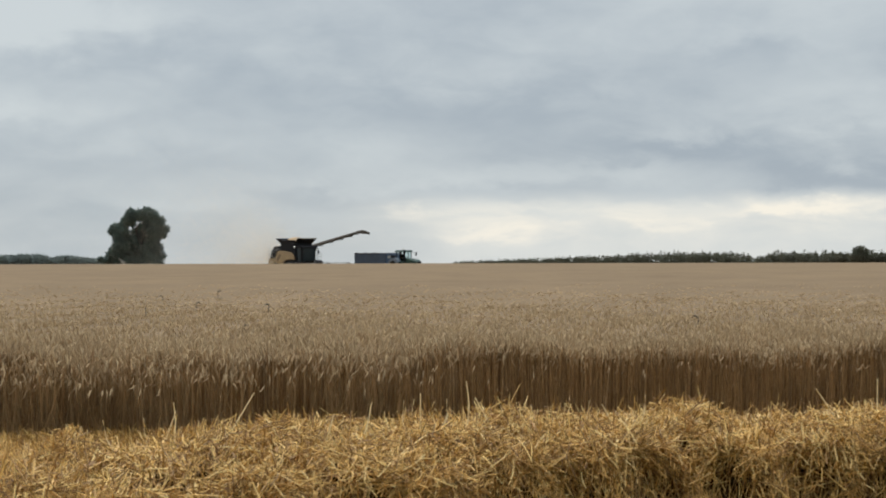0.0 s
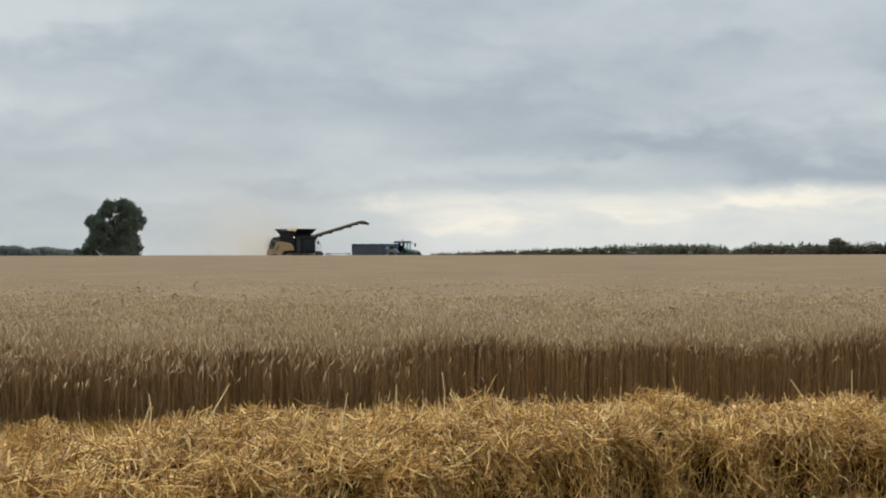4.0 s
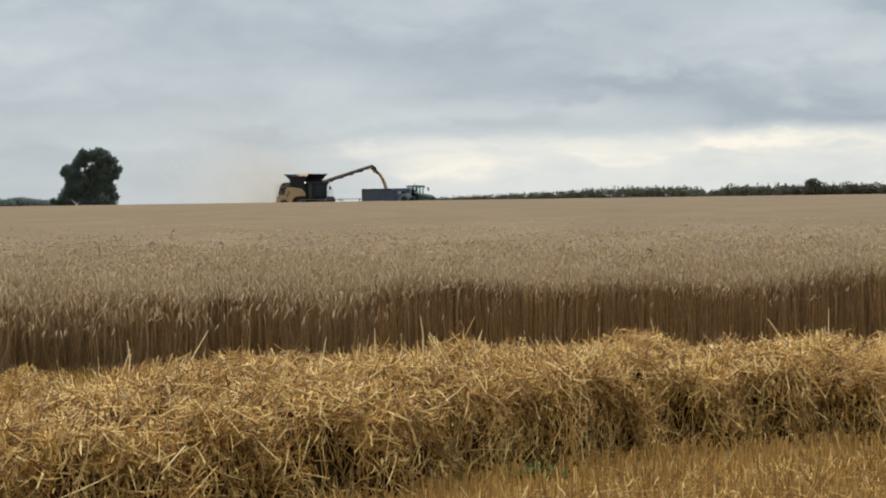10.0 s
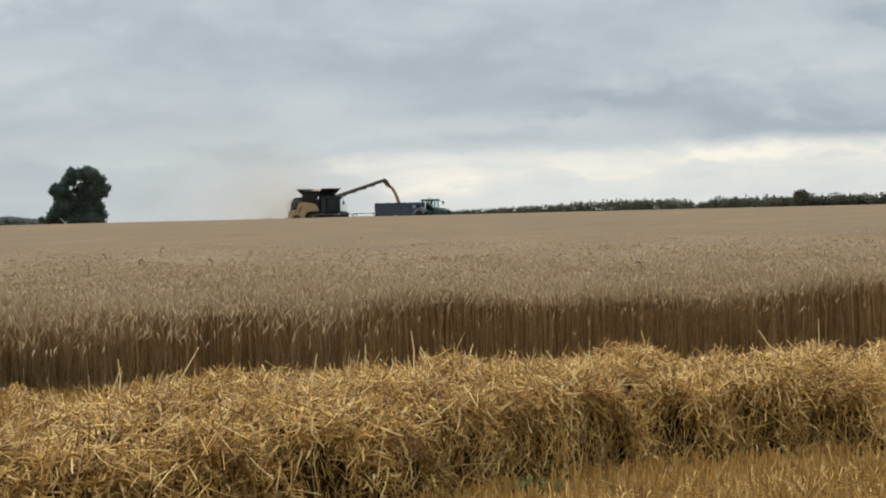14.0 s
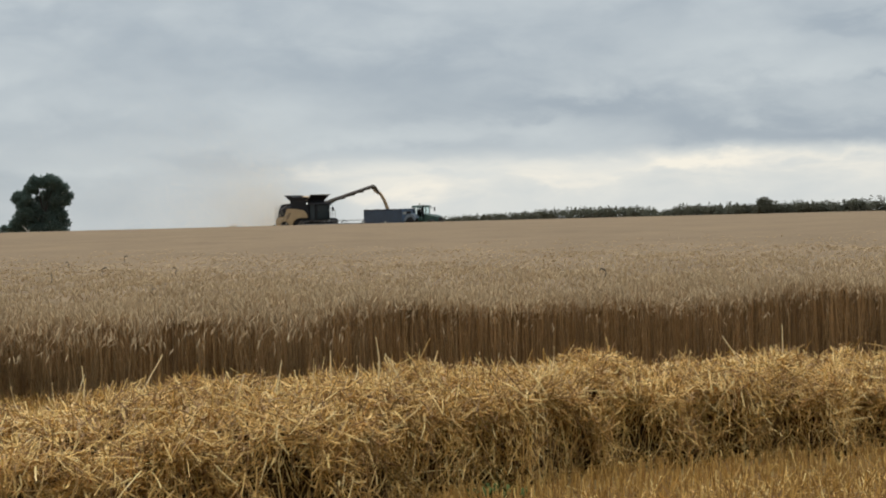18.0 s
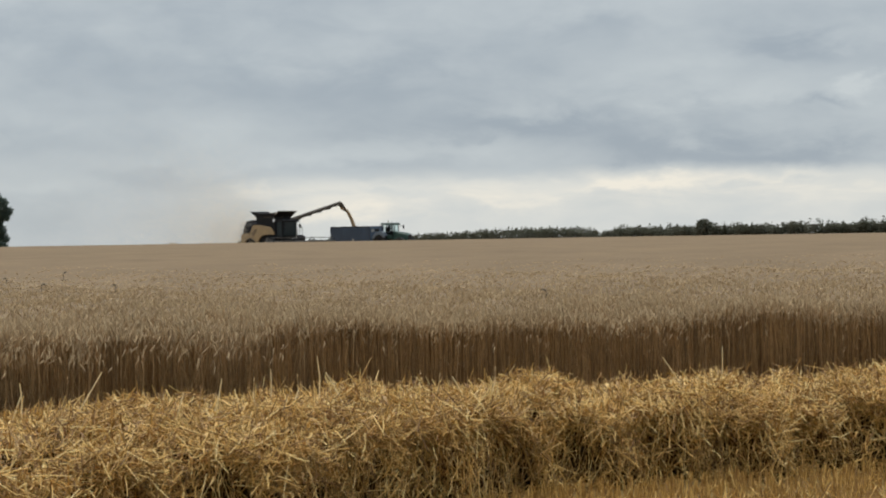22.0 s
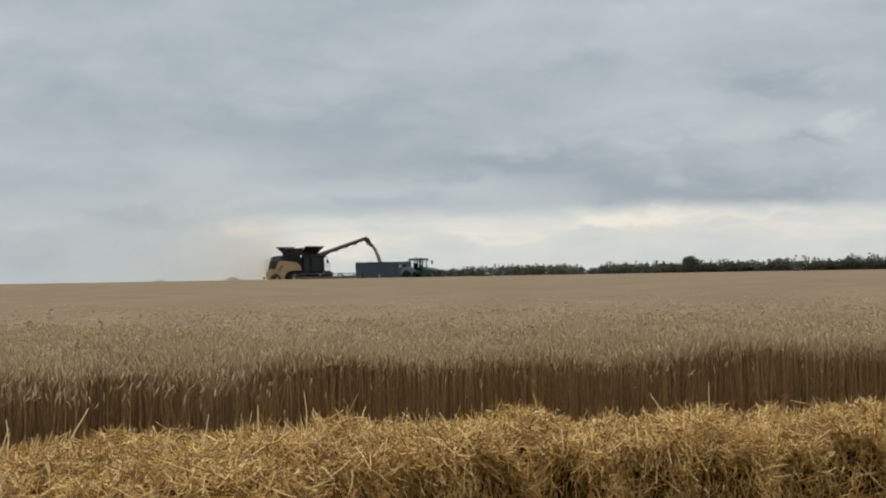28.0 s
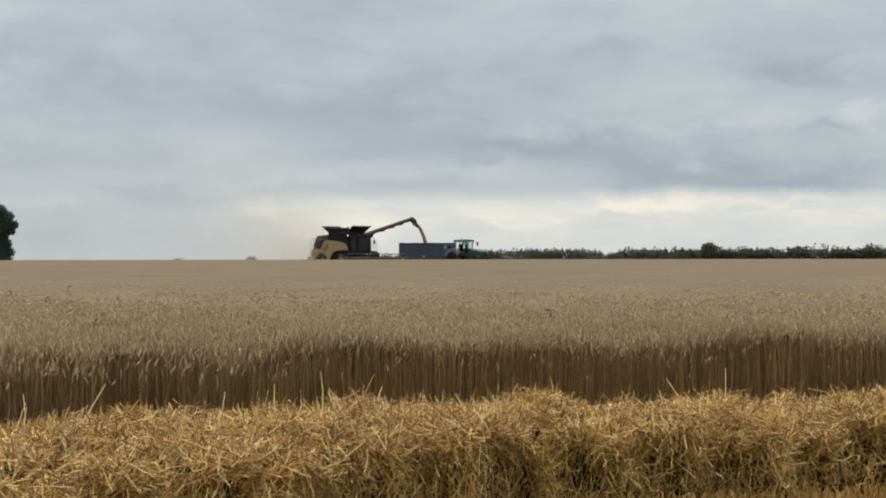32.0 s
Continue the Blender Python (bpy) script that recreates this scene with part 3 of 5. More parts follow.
def swath_base(x):
    """The near edge of the swath."""
    return np.interp(x, (-9, -6, -3, -1.2, -0.5, 0.45, 1.3, 2.1, 3.0, 4.5, 9), (6.5, 7.9, 9.2, 9.88, 10.45, 11.52, 12.27, 12.56, 12.8, 13.3, 15.0)) + 0.06 * np.sin(x * 5.3) + 0.04 * np.sin(x * 11.7 + 1)


def swath_half(x):
    return np.interp(x, (-9, -4, -2.8, -1.2, 0.2, 1.0, 3.0, 9), (1.68, 1.73, 1.77, 1.96, 1.62, 1.47, 1.49, 1.52))


def swath_height(x, v):
    """Height of the straw at x and at v across the swath, from -1 at its near edge to 1 at the far one."""
    top = np.interp(x, (-9, -4, -2.8, -1.2, 0.3, 1.2, 1.9, 3.0, 9), (0.53, 0.54, 0.55, 0.62, 0.605, 0.57, 0.525, 0.51, 0.505)) + 0.022 * np.sin(x * 4.3 + 2) + 0.018 * np.sin(x * 9.1)
    def rise(a, b):
        f = np.clip((v - a) / (b - a), 0, 1)
        return f * f * (3 - 2 * f)
    bank = np.interp(x, (-2.6, -0.8, 0.8), (0.66, 0.75, 0.86))
    crest = np.interp(x, (-2.6, 0.8), (0.06, -0.38))
    form = bank * rise(-1.0, -0.8) + (1 - bank) * (1 - (1 - np.clip((v + 0.84) / (crest + 0.84), 0, 1)) ** 2)      # a steep near face under a rounded crown
    form = np.where(v > 0.15, 1 - np.clip((v - 0.15) / 0.85, 0, 1) ** 2.4, form)
    u = np.clip(np.abs(v), 0, 1)
    lump = 0.075 * np.sin(x * 6.1 + v * 5) * np.sin(v * 9.3 + x * 2.2) + 0.065 * np.sin(x * 13.7 + 1) * np.sin(v * 13 + 3) + 0.03 * np.sin(x * 27 + v * 9)
    pit = 0.05 * np.sin(x * 8.7 + 3 * np.sin(v * 7 + x)) * np.sin(v * 17 + 2 * np.sin(x * 3.1)) * np.clip((0.2 - v) * 2, 0, 1)      # hollows between the wads
    return np.clip(top * form + (lump * np.clip(u * 1.5, 0.25, 0.8) + pit) * (u < 0.97), 0, None)


def swath_point(x, v):
    y = swath_base(x) + swath_half(x) * (1 + v + 0.13 * np.clip((-0.78 - v) / 0.22, 0, 1))      # the foot is drawn in under the crown
    face = np.clip((-0.55 - v) / 0.3, 0, 1)      # wads bulge from the face, hollows between them
    y = y + face * (0.07 * np.sin(x * 4.1 + 2 * np.sin(x * 1.7)) + 0.07 * np.sin(x * 11 + 19 * v) + 0.03 * np.sin(x * 23 - 31 * v))
    return np.column_stack([x, y, swath_height(x, v) + lie_np(x, y)])


def swath():
    thing = empty("straw_swath", pose(0, 0, 0), label="long golden swath of loose wheat straw on the stubble", category="straw", kind="stuff")
    # dark core sheet set back under the straws; gap shade is in its colour
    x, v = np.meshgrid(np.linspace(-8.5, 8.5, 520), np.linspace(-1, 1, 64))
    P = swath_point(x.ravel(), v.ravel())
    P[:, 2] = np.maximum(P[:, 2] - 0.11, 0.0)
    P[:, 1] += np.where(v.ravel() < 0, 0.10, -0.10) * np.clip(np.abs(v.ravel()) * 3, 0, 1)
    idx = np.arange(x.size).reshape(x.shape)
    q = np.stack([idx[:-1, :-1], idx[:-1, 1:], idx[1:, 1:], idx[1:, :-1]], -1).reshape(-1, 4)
    sheet("straw_mass", P, q, M_STRAW_SHADE, thing, "matted straw core, darkened to stand for shade between the straws", smooth=True)
    kinds = [rod(3, (0, 0.5, 1), (0.0029, 0.0032, 0.0025), bow=b, nod=d) for b, d in ((0.002, 0.0), (0.01, 0.006), (0.02, -0.015), (-0.013, 0.02))]
    Ps, Qs, off = [], [], 0
    # straws lie in tufts that came off the harvester together
    tufts = 1500
    tx, tv = rng.uniform(-4.6, 5.2, tufts), rng.uniform(-1.0, 0.45, tufts)
    tv = np.where(rng.uniform(0, 1, tufts) < 0.33, rng.uniform(-1, -0.78, tufts), tv)
    t_az, t_out = rng.uniform(0, 6.28, tufts), rng.normal(-0.01, 0.05, tufts).clip(-0.1, 0.07)
    for k, (V, T) in enumerate(kinds):
        m = (20000, 26000, 16000, 13000)[k]
        own = rng.integers(0, tufts, m)
        loose = rng.uniform(0, 1, m) < 0.22
        x = np.where(loose, np.where(rng.uniform(0, 1, m) < 0.3, rng.uniform(-8.4, 8.4, m), rng.uniform(-4.6, 5.2, m)), tx[own] + rng.normal(0, 0.07, m))
        v = np.where(loose, rng.uniform(-1.0, 0.6, m), tv[own] + rng.normal(0, 0.05, m))
        v = np.clip(np.where(loose & (rng.uniform(0, 1, m) < 0.35), rng.uniform(-1, -0.78, m), v), -1.0, 1.0)
        keep = rng.uniform(0, 1, m) < np.interp(v, (-1, -0.95, -0.85, -0.75, -0.5, -0.1), (0.3, 0.5, 0.72, 0.85, 0.95, 1.0))
        x, v, own, loose = x[keep], v[keep], own[keep], loose[keep]
        m = len(x)
        P = swath_point(x, v)
        g = (swath_height(x, v + 0.02) - swath_height(x, v - 0.02)) / (0.04 * swath_half(x))
        slope = np.arctan(np.clip(np.abs(g), 0, 6))
        length = rng.gamma(3.4, 0.042, m).clip(0.04, 0.38)
        hang = rng.uniform(0, 1, m) < np.clip(slope * 0.6, 0, 0.75)
        az = np.where(loose, rng.uniform(0, 6.28, m), t_az[own] + rng.normal(0, 0.5, m))
        az = np.where(hang, -math.pi / 2 + rng.normal(0, 0.8, m), az)
        lean = np.where(hang, math.pi / 2 + slope * 0.9 + rng.normal(0, 0.35, m), math.pi / 2 + rng.normal(-0.25, 0.42, m))
        up = rng.uniform(0, 1, m) < 0.09
        lean = np.where(up, rng.uniform(0.1, 1.1, m), lean)
        R = turn_np(az, lean, rng.uniform(0, 6.28, m))
        axis = R[:, :, 2]
        out = np.where(loose, rng.normal(-0.01, 0.03, m), t_out[own] + rng.normal(0, 0.018, m))
        out = np.where(v < -0.75, rng.normal(-0.06, 0.055, m), out)
        nrm = np.stack([0 * x, -np.sin(slope) * (v < 0), np.cos(slope)], -1)
        loc = P - axis * length[:, None] * 0.5 + nrm * out[:, None]
        w = rng.uniform(0.7, 1.5, m)
        P, Q = scatter(V, T, R, np.stack([w, w, length], -1), loc)
        Ps.append(P), Qs.append(Q + off)
        off += len(P)
    # long whole straws that lie out on top and hang down the near face
    long_V, long_T = rod(5, (0, 0.25, 0.5, 0.75, 1), (0.0032, 0.0036, 0.0036, 0.0034, 0.0026), bow=0.012)
    m = 1400
    x, v = rng.uniform(-4.6, 5.2, m), rng.uniform(-1.0, 0.45, m)
    v = np.where(rng.uniform(0, 1, m) < 0.32, rng.uniform(-0.95, -0.6, m), v)
    P = swath_point(x, v)
    face = v < -0.62
    az = np.where(face, -math.pi / 2 + rng.normal(0, 1.1, m), rng.uniform(0, 6.28, m))
    lean = np.where(face, rng.uniform(1.2, 2.6, m), math.pi / 2 + rng.normal(-0.3, 0.3, m))
    length = rng.gamma(6.0, 0.042, m).clip(0.12, 0.5)
    R = turn_np(az, lean, rng.uniform(0, 6.28, m))
    loc = P - R[:, :, 2] * length[:, None] * 0.5 + np.stack([0 * x, -0.045 * face, 0.03 + 0.0 * x], -1)
    tip = rng.uniform(0, 1, m) < 0.38      # some stand up along the crown
    v_up, lean_up = np.interp(x, (-2.6, 0.8), (0.06, -0.38)) + rng.uniform(-0.15, 0.3, m), rng.uniform(0.05, 0.9, m)
    R = np.where(tip[:, None, None], turn_np(rng.uniform(0, 6.28, m), lean_up, 0 * x), R)
    length = np.where(tip, rng.uniform(0.14, 0.3, m), length)
    loc = np.where(tip[:, None], swath_point(x, v_up) - R[:, :, 2] * length[:, None] * 0.4, loc)
    w = rng.uniform(0.7, 1.15, m)
    LP, LQ = scatter(long_V, long_T, R, np.stack([w, w, length], -1), loc)
    # torn leaves and husks among the straws
    blade = np.array([(0, -0.5, 0), (0, 0.5, 0), (0.35, -0.45, 0.5), (0.35, 0.45, 0.5), (0.75, -0.3, 0.6), (0.75, 0.3, 0.6), (1.0, 0, 0.2)])
    blade_T = np.array([(0, 1, 3), (0, 3, 2), (2, 3, 5), (2, 5, 4), (4, 5, 6)])
    m = 26000
    x, v = rng.uniform(-4.6, 5.2, m), rng.uniform(-1.0, 0.45, m)
    keep = rng.uniform(0, 1, m) < np.interp(v, (-1, -0.8, -0.5), (0.3, 0.5, 1.0))
    x, v = x[keep], v[keep]
    m = len(x)
    P = swath_point(x, v) + np.stack([0 * x, -0.02 * (v < -0.6), rng.normal(0.0, 0.025, m)], -1)
    s = np.stack([rng.gamma(4.0, 0.022, m).clip(0.03, 0.2), rng.uniform(0.005, 0.015, m), rng.normal(0, 0.05, m)], -1)
    FP, FQ = scatter(blade, blade_T, turn_np(rng.uniform(0, 6.28, m), rng.normal(0.1, 0.7, m), rng.normal(0, 0.6, m)), s, P)
    sheet("straw_leaves", FP, FQ, M_STRAW, thing, "torn dry leaves and husks")
    sheet("whole_straws", LP, LQ, M_STRAW_LONG, thing, "long pale whole straws on top of the swath")
    sheet("loose_straw", np.concatenate(Ps), np.concatenate(Qs), M_STRAW, thing, "golden loose straws lying every way")


swath()


def stalks():
    """Single stalks that stand out of the swath: along, lean, turn, length."""
    rows = ((-1.61, 0.54, 0.2, 0.26), (-0.11, 0.00, 0.2, 0.19), (-0.44, 0.20, 3.3, 0.16), (-0.40, 0.00, 0.2, 0.17), (-1.92, 0.03, 0.2, 0.17), (-2.19, 0.46, 3.3, 0.16), (0.07, 0.50, 3.3, 0.14), (-0.79, 0.30, 0.2, 0.18),
            (0.60, 0.42, 0.2, 0.18), (2.90, 0.00, 0.2, 0.18), (3.17, 0.56, 3.3, 0.15), (0.48, 0.50, 3.3, 0.20), (-1.99, 0.34, 0.2, 0.14), (1.07, 0.22, 0.2, 0.12), (-0.62, 0.52, 3.3, 0.12), (0.93, 0.50, 3.3, 0.13),
            (2.08, 0.26, 0.2, 0.13), (-0.30, 0.27, 0.2, 0.12), (-1.00, 0.29, 0.2, 0.11), (-1.11, 0.28, 3.3, 0.12), (1.24, 0.79, 0.2, 0.12), (2.56, 0.60, 3.3, 0.15), (-2.05, 0.22, 3.3, 0.10))
    for k, (s, lean, turn, length) in enumerate(rows):
        length = length * 1.05 + 0.11
        at = swath_point(np.array([s]), np.array([np.interp(s, (-2.6, 0.8), (0.06, -0.38)) + 0.05 * math.sin(k * 2.3)]))[0]
        bm = bmesh.new()
        add_tube(bm, [(0.02 * math.sin(f * 3) * (k % 3), 0, length * (f * 1.12 - 0.12)) for f in (0, 0.3, 0.62, 1.0)], (0.0042, 0.0045, 0.004, 0.003), 6)
        add_tube(bm, [(0.02 * math.sin(1.8) * (k % 3), 0, length * 0.46), (0.02 * math.sin(1.86) * (k % 3), 0, length * 0.49)], 0.0062, 6)
        ob = part("straw_stalk", bm, M_STALK)
        ob.matrix_basis = pose(*at) @ pose(0, 0, 0, 0, 0, math.degrees(turn)) @ pose(0, 0, 0, 0, math.degrees(lean), 0)
        tagged(ob, "single pale straw stalk sticking up from the swath", "straw stalk", group="stalks on the swath")


stalks()


def weed():
    """A low green weed by a hollow at the foot of the swath."""
    x, y = 0.62, 11.42
    w = empty("weed", pose(x, y, lie(x, y)), label="small green weed growing at the foot of the straw", category="weed")
    r = np.random.default_rng(12)
    n = 60
    blade = np.array([(0, -0.5, 0), (0, 0.5, 0), (0.6, 0.4, 0.5), (0.6, -0.4, 0.5), (1.0, 0, 0.35)])
    tri = np.array([(0, 1, 2), (0, 2, 3), (3, 2, 4)])
    s = np.stack([r.uniform(0.05, 0.13, n), r.uniform(0.012, 0.03, n), r.uniform(0.05, 0.14, n)], -1)
    P, Q = scatter(blade, tri, turn_np(r.uniform(0, 6.28, n), 0 * s[:, 0], 0 * s[:, 0]), s, np.stack([r.normal(0, 0.09, n), r.normal(0, 0.05, n), r.uniform(0, 0.05, n)], -1))
    sheet("weed_leaves", P, Q, M_WEED, w)
    part("weed_stem", tube(((0, 0, 0), (0.01, 0, 0.1), (0.0, 0.01, 0.17)), (0.005, 0.004, 0.002), 5), M_WEED, w)


weed()


def seeded_weed(x, y, turn, size):
    """A dead weed with a curled seed head above the wheat."""
    w = empty("seeded_weed", pose(x, y, lie(x, y), 0, 0, turn), label="dark dried weed with a curled head above the wheat", category="weed", group="weeds in the wheat")
    part("stem", tube(((0, 0, 0), (0.01, 0, 0.5), (0.0, 0, 0.79)), (0.008, 0.007, 0.006), 6), M_BARK, w)
    part("seed_head", tube([(u * size, 0, 0.78 + q * size) for u, q in ((0.0, 0), (0.02, 0.05), (0.0, 0.10), (-0.05, 0.12), (-0.085, 0.09))], (0.005, 0.009, 0.011, 0.01, 0.005), 7), M_BARK, w, "dark curled seed head")
    for s in (-1, 1):
        part("dead_leaf", tube(((0, 0, 0.62), (0.06 * s, 0.01, 0.72), (0.11 * s, 0.01, 0.70)), (0.004, 0.008, 0.002), 5), M_BARK, w)


for x, y, turn, size in ((3.27, 28.4, 0, 1.0), (-5.45, 35.5, 160, 1.0), (-7.06, 41.0, 40, 0.8), (-6.39, 45.0, 200, 0.9), (-6.07, 33.5, 90, 0.7), (-4.05, 35.2, 20, 0.8), (-3.39, 26.5, 250, 0.6)):
    seeded_weed(x, y, turn, size)


def stubble():
    thing = empty("stubble", pose(0, 0, 0), label="cut wheat stubble in rows", category="stubble", kind="stuff")
    V, T = rod(3, (0, 1), (0.0042, 0.0038))
    m = 66000
    x, y = rng.uniform(-6, 7.2, m), rng.uniform(6.5, 20.5, m)
    c, s = math.cos(SW_TURN), math.sin(SW_TURN)
    across, along = -s * x + c * y, c * x + s * y
    across = np.round(across / 0.165) * 0.165 + rng.normal(0, 0.022, m)
    along = np.round(along / 0.07) * 0.07 + rng.normal(0, 0.016, m)
    x, y = c * along - s * across, s * along + c * across
    keep = (y < edge_y(x) - 0.1) & ((y < swath_base(x) + 0.12) | (y > swath_base(x) + 1.9 * swath_half(x)))
    x, y = x[keep], y[keep]
    m = len(x)
    gap = swath_base(x) - y      # taller and cleaner beside the swath, flattened further off
    h = (rng.normal(0.12, 0.025, m) * np.interp(gap, (-0.3, 0.1, 0.5, 0.75, 0.8, 1.4, 1.5), (0.8, 0.85, 0.95, 0.8, 1.1, 1.0, 0.8))).clip(0.04, 0.17)
    P, Q = scatter(V, T, turn_np(rng.uniform(0, 6.28, m), np.abs(rng.normal(0, 0.16, m)), 0 * x), np.stack([np.ones(m), np.ones(m), h], -1), np.stack([x, y, lie_np(x, y) - 0.005], -1))
    sheet("stubble_stalks", P, Q, M_STUBBLE, thing, "short golden cut stalks")
    m = 10000      # and thinner cover round the standpoint
    x, y = rng.uniform(-9, 9, m), rng.uniform(-6, 6.6, m)
    P, Q = scatter(V, T, turn_np(rng.uniform(0, 6.28, m), np.abs(rng.normal(0, 0.16, m)), 0 * x), np.stack([np.ones(m), np.ones(m), rng.normal(0.12, 0.02, m)], -1), np.stack([x, y, lie_np(x, y) - 0.005], -1))
    sheet("stubble_near", P, Q, M_STUBBLE, thing, "short golden cut stalks")
    m = 72000
    x, y = rng.uniform(-6, 7.2, m), rng.uniform(6.5, 20, m)
    gap = swath_base(x) - y
    keep = rng.uniform(0, 1, m) < np.interp(gap, (-2, -0.6, 0, 0.75, 0.95, 4), (0.4, 0.1, 0.06, 0.12, 1.0, 0.8))
    x, y = x[keep], y[keep]
    m = len(x)
    V, T = rod(3, (0, 1), (0.003, 0.0025))
    P, Q = scatter(V, T, turn_np(rng.uniform(0, 6.28, m), np.where(rng.uniform(0, 1, m) < 0.55, rng.normal(0.7, 0.3, m), rng.normal(1.5, 0.12, m)), 0 * x), np.stack([np.full(m, 1.25), np.full(m, 1.25), rng.uniform(0.03, 0.15, m)], -1), np.stack([x, y, lie_np(x, y) + rng.uniform(0.005, 0.08, m)], -1))
    sheet("chaff", P, Q, M_STRAW, thing, "scattered broken straw between the stubble rows")


stubble()


# ---- trees and hedges ----
LEAF_V = np.array([(0, -0.55, 0), (0.55, 0, 0.22), (0, 0.55, 0), (-0.55, 0, 0.22)])
LEAF_T = np.array([(0, 1, 2), (0, 2, 3)])


def leaves(blobs, per, size, seed, shell=0.62):
    """Leaf clumps in and on a set of round masses (x, y, z, r, squash)."""
    r = np.random.default_rng(seed)
    Ps, Qs, off = [], [], 0
    for bx, by, bz, br, sq in blobs:
        n = max(12, int(per * br * br))
        d = r.normal(0, 1, (n, 3))
        d /= np.linalg.norm(d, axis=1)[:, None]
        rad = br * (shell + (1 - shell) * r.uniform(0, 1, n) ** 0.6) * (1 + 0.16 * np.sin(d[:, 0] * 7 + bx) * np.sin(d[:, 2] * 6 + bz) + r.normal(0, 0.05, n))
        loc = d * rad[:, None] * np.array([1, 1, sq]) + np.array([bx, by, bz])
        s = r.uniform(0.6, 1.4, n) * size
        P, Q = scatter(LEAF_V, LEAF_T, turn_np(r.uniform(0, 6.28, n), r.uniform(0, 2.6, n), r.uniform(0, 6.28, n)), np.stack([s, s, s], -1), loc)
        Ps.append(P), Qs.append(Q + off)
        off += len(P)
    return np.concatenate(Ps), np.concatenate(Qs)


def limbs(name, rows, parent, label):
    bm = bmesh.new()
    for pts, radii in rows:
        add_tube(bm, pts, radii, 7)
    return part(name, bm, M_BARK, parent, label)


def field_tree():
    """A lone broadleaf in the field, ivy and scrub round its foot."""
    x0, y0 = -63.85, 345.0
    g = lie(x0, y0)
    t = empty("field_tree", pose(x0, y0, g), label="lone dark green broadleaf tree with scrub round its trunk", category="tree")
    up = 1.75 - g
    k = 0.0348
    spots = ((395, 118, 34), (375, 150, 30), (440, 128, 40), (482, 112, 34), (510, 130, 38), (535, 165, 42), (565, 200, 27), (548, 228, 30), (470, 175, 36),
             (510, 215, 36), (345, 185, 32), (312, 200, 38), (292, 215, 22), (360, 215, 30), (330, 240, 40), (385, 160, 24), (450, 235, 46), (500, 260, 44), (420, 285, 48),
             (340, 285, 48), (310, 320, 44), (525, 300, 36), (470, 310, 56), (400, 330, 52), (540, 345, 32), (500, 360, 40), (440, 365, 50), (280, 345, 36), (265, 365, 28), (233, 362, 19), (310, 370, 34), (390, 372, 30),
             (425, 203, 17), (398, 212, 22), (392, 258, 34), (440, 188, 20), (345, 352, 30), (365, 262, 26), (250, 385, 30), (300, 395, 40), (360, 400, 34), (430, 400, 50), (500, 400, 45), (545, 385, 25))
    r = random.Random(4)
    blobs = [((sx - 428) * k, r.uniform(-1.9, 1.9), (386 - sy) * k + up, sr * k * 1.0, 0.9) for sx, sy, sr in spots]
    crown_foot = up + 4.6
    blobs += [(bx * 0.82, by * 0.6, bz * 0.93 + 0.2, br * 0.8, 0.9) for bx, by, bz, br, sq in blobs if r.random() < (0.8 if bz < crown_foot else 0.4)]
    P, Q = leaves(blobs, 780, 0.21, 11, shell=0.3)
    sheet("crown", P, Q, M_FOLIAGE, t, "uneven crown of dark green leaves with gaps")
    rows = [([(0.3, 0, -0.3), (0.35, 0, 1.2), (0.2, 0.1, 3.2), (0.5, 0, 5.5)], (0.55, 0.42, 0.36, 0.3))]
    for bx, by, bz, br, sq in blobs[::2]:
        if bz > 4:
            rows.append(([(0.3, 0, min(bz - 2, 4.5)), (bx * 0.5 + 0.2, by * 0.5, bz * 0.75 + 0.6), (bx, by, bz)], (0.16, 0.09, 0.03)))
    limbs("trunk", rows, t, "grey-brown trunk and limbs")


field_tree()


def dead_sapling():
    """A pale fork added in front of the lone tree to mark a pale spot."""
    x, y = -0.1932 * 338, 338.0
    g = lie(x, y)
    top = 1.75 - g
    d = empty("dead_sapling", pose(x, y, g), label="added pale fork by the tree", category="sapling")
    part("stem", tube(((0, 0, -0.2), (0.05, 0, top * 0.6), (0.12, 0, top - 0.1)), (0.14, 0.12, 0.1), 7), M_PALE_FORK, d)
    part("branch", tube(((0.12, 0, top - 0.15), (-0.25, 0, top + 0.45), (-0.85, 0, top + 1.0)), (0.1, 0.1, 0.06), 6), M_PALE_FORK, d)
    part("branch", tube(((0.12, 0, top - 0.15), (0.3, 0, top + 0.3), (0.4, 0, top + 0.42)), (0.1, 0.08, 0.05), 6), M_PALE_FORK, d)


dead_sapling()


def hedge_depth(rx):
    return float(np.interp(rx, (-0.02, 0.013, 0.0475, 0.0955, 0.148, 0.20, 0.30, 0.42), (560, 500, 400, 320, 270, 240, 226, 220)))


def hedge_top(rx):
    return float(np.interp(rx, (-0.02, 0.0, 0.0129, 0.03, 0.054, 0.069, 0.099, 0.1235, 0.1387, 0.1440, 0.1500, 0.154, 0.175, 0.196, 0.1985, 0.2068, 0.2085, 0.24, 0.252, 0.2575, 0.263, 0.285, 0.292, 0.30, 0.31, 0.42),
                           (0.0008, 0.001, 0.0016, 0.0022, 0.0031, 0.0036, 0.0051, 0.0050, 0.0042, 0.0016, 0.0014, 0.0048, 0.0050, 0.0048, 0.0056, 0.0056, 0.0047, 0.0053, 0.0052, 0.0070, 0.0054, 0.0048, 0.0066, 0.0070, 0.0058, 0.0055)))


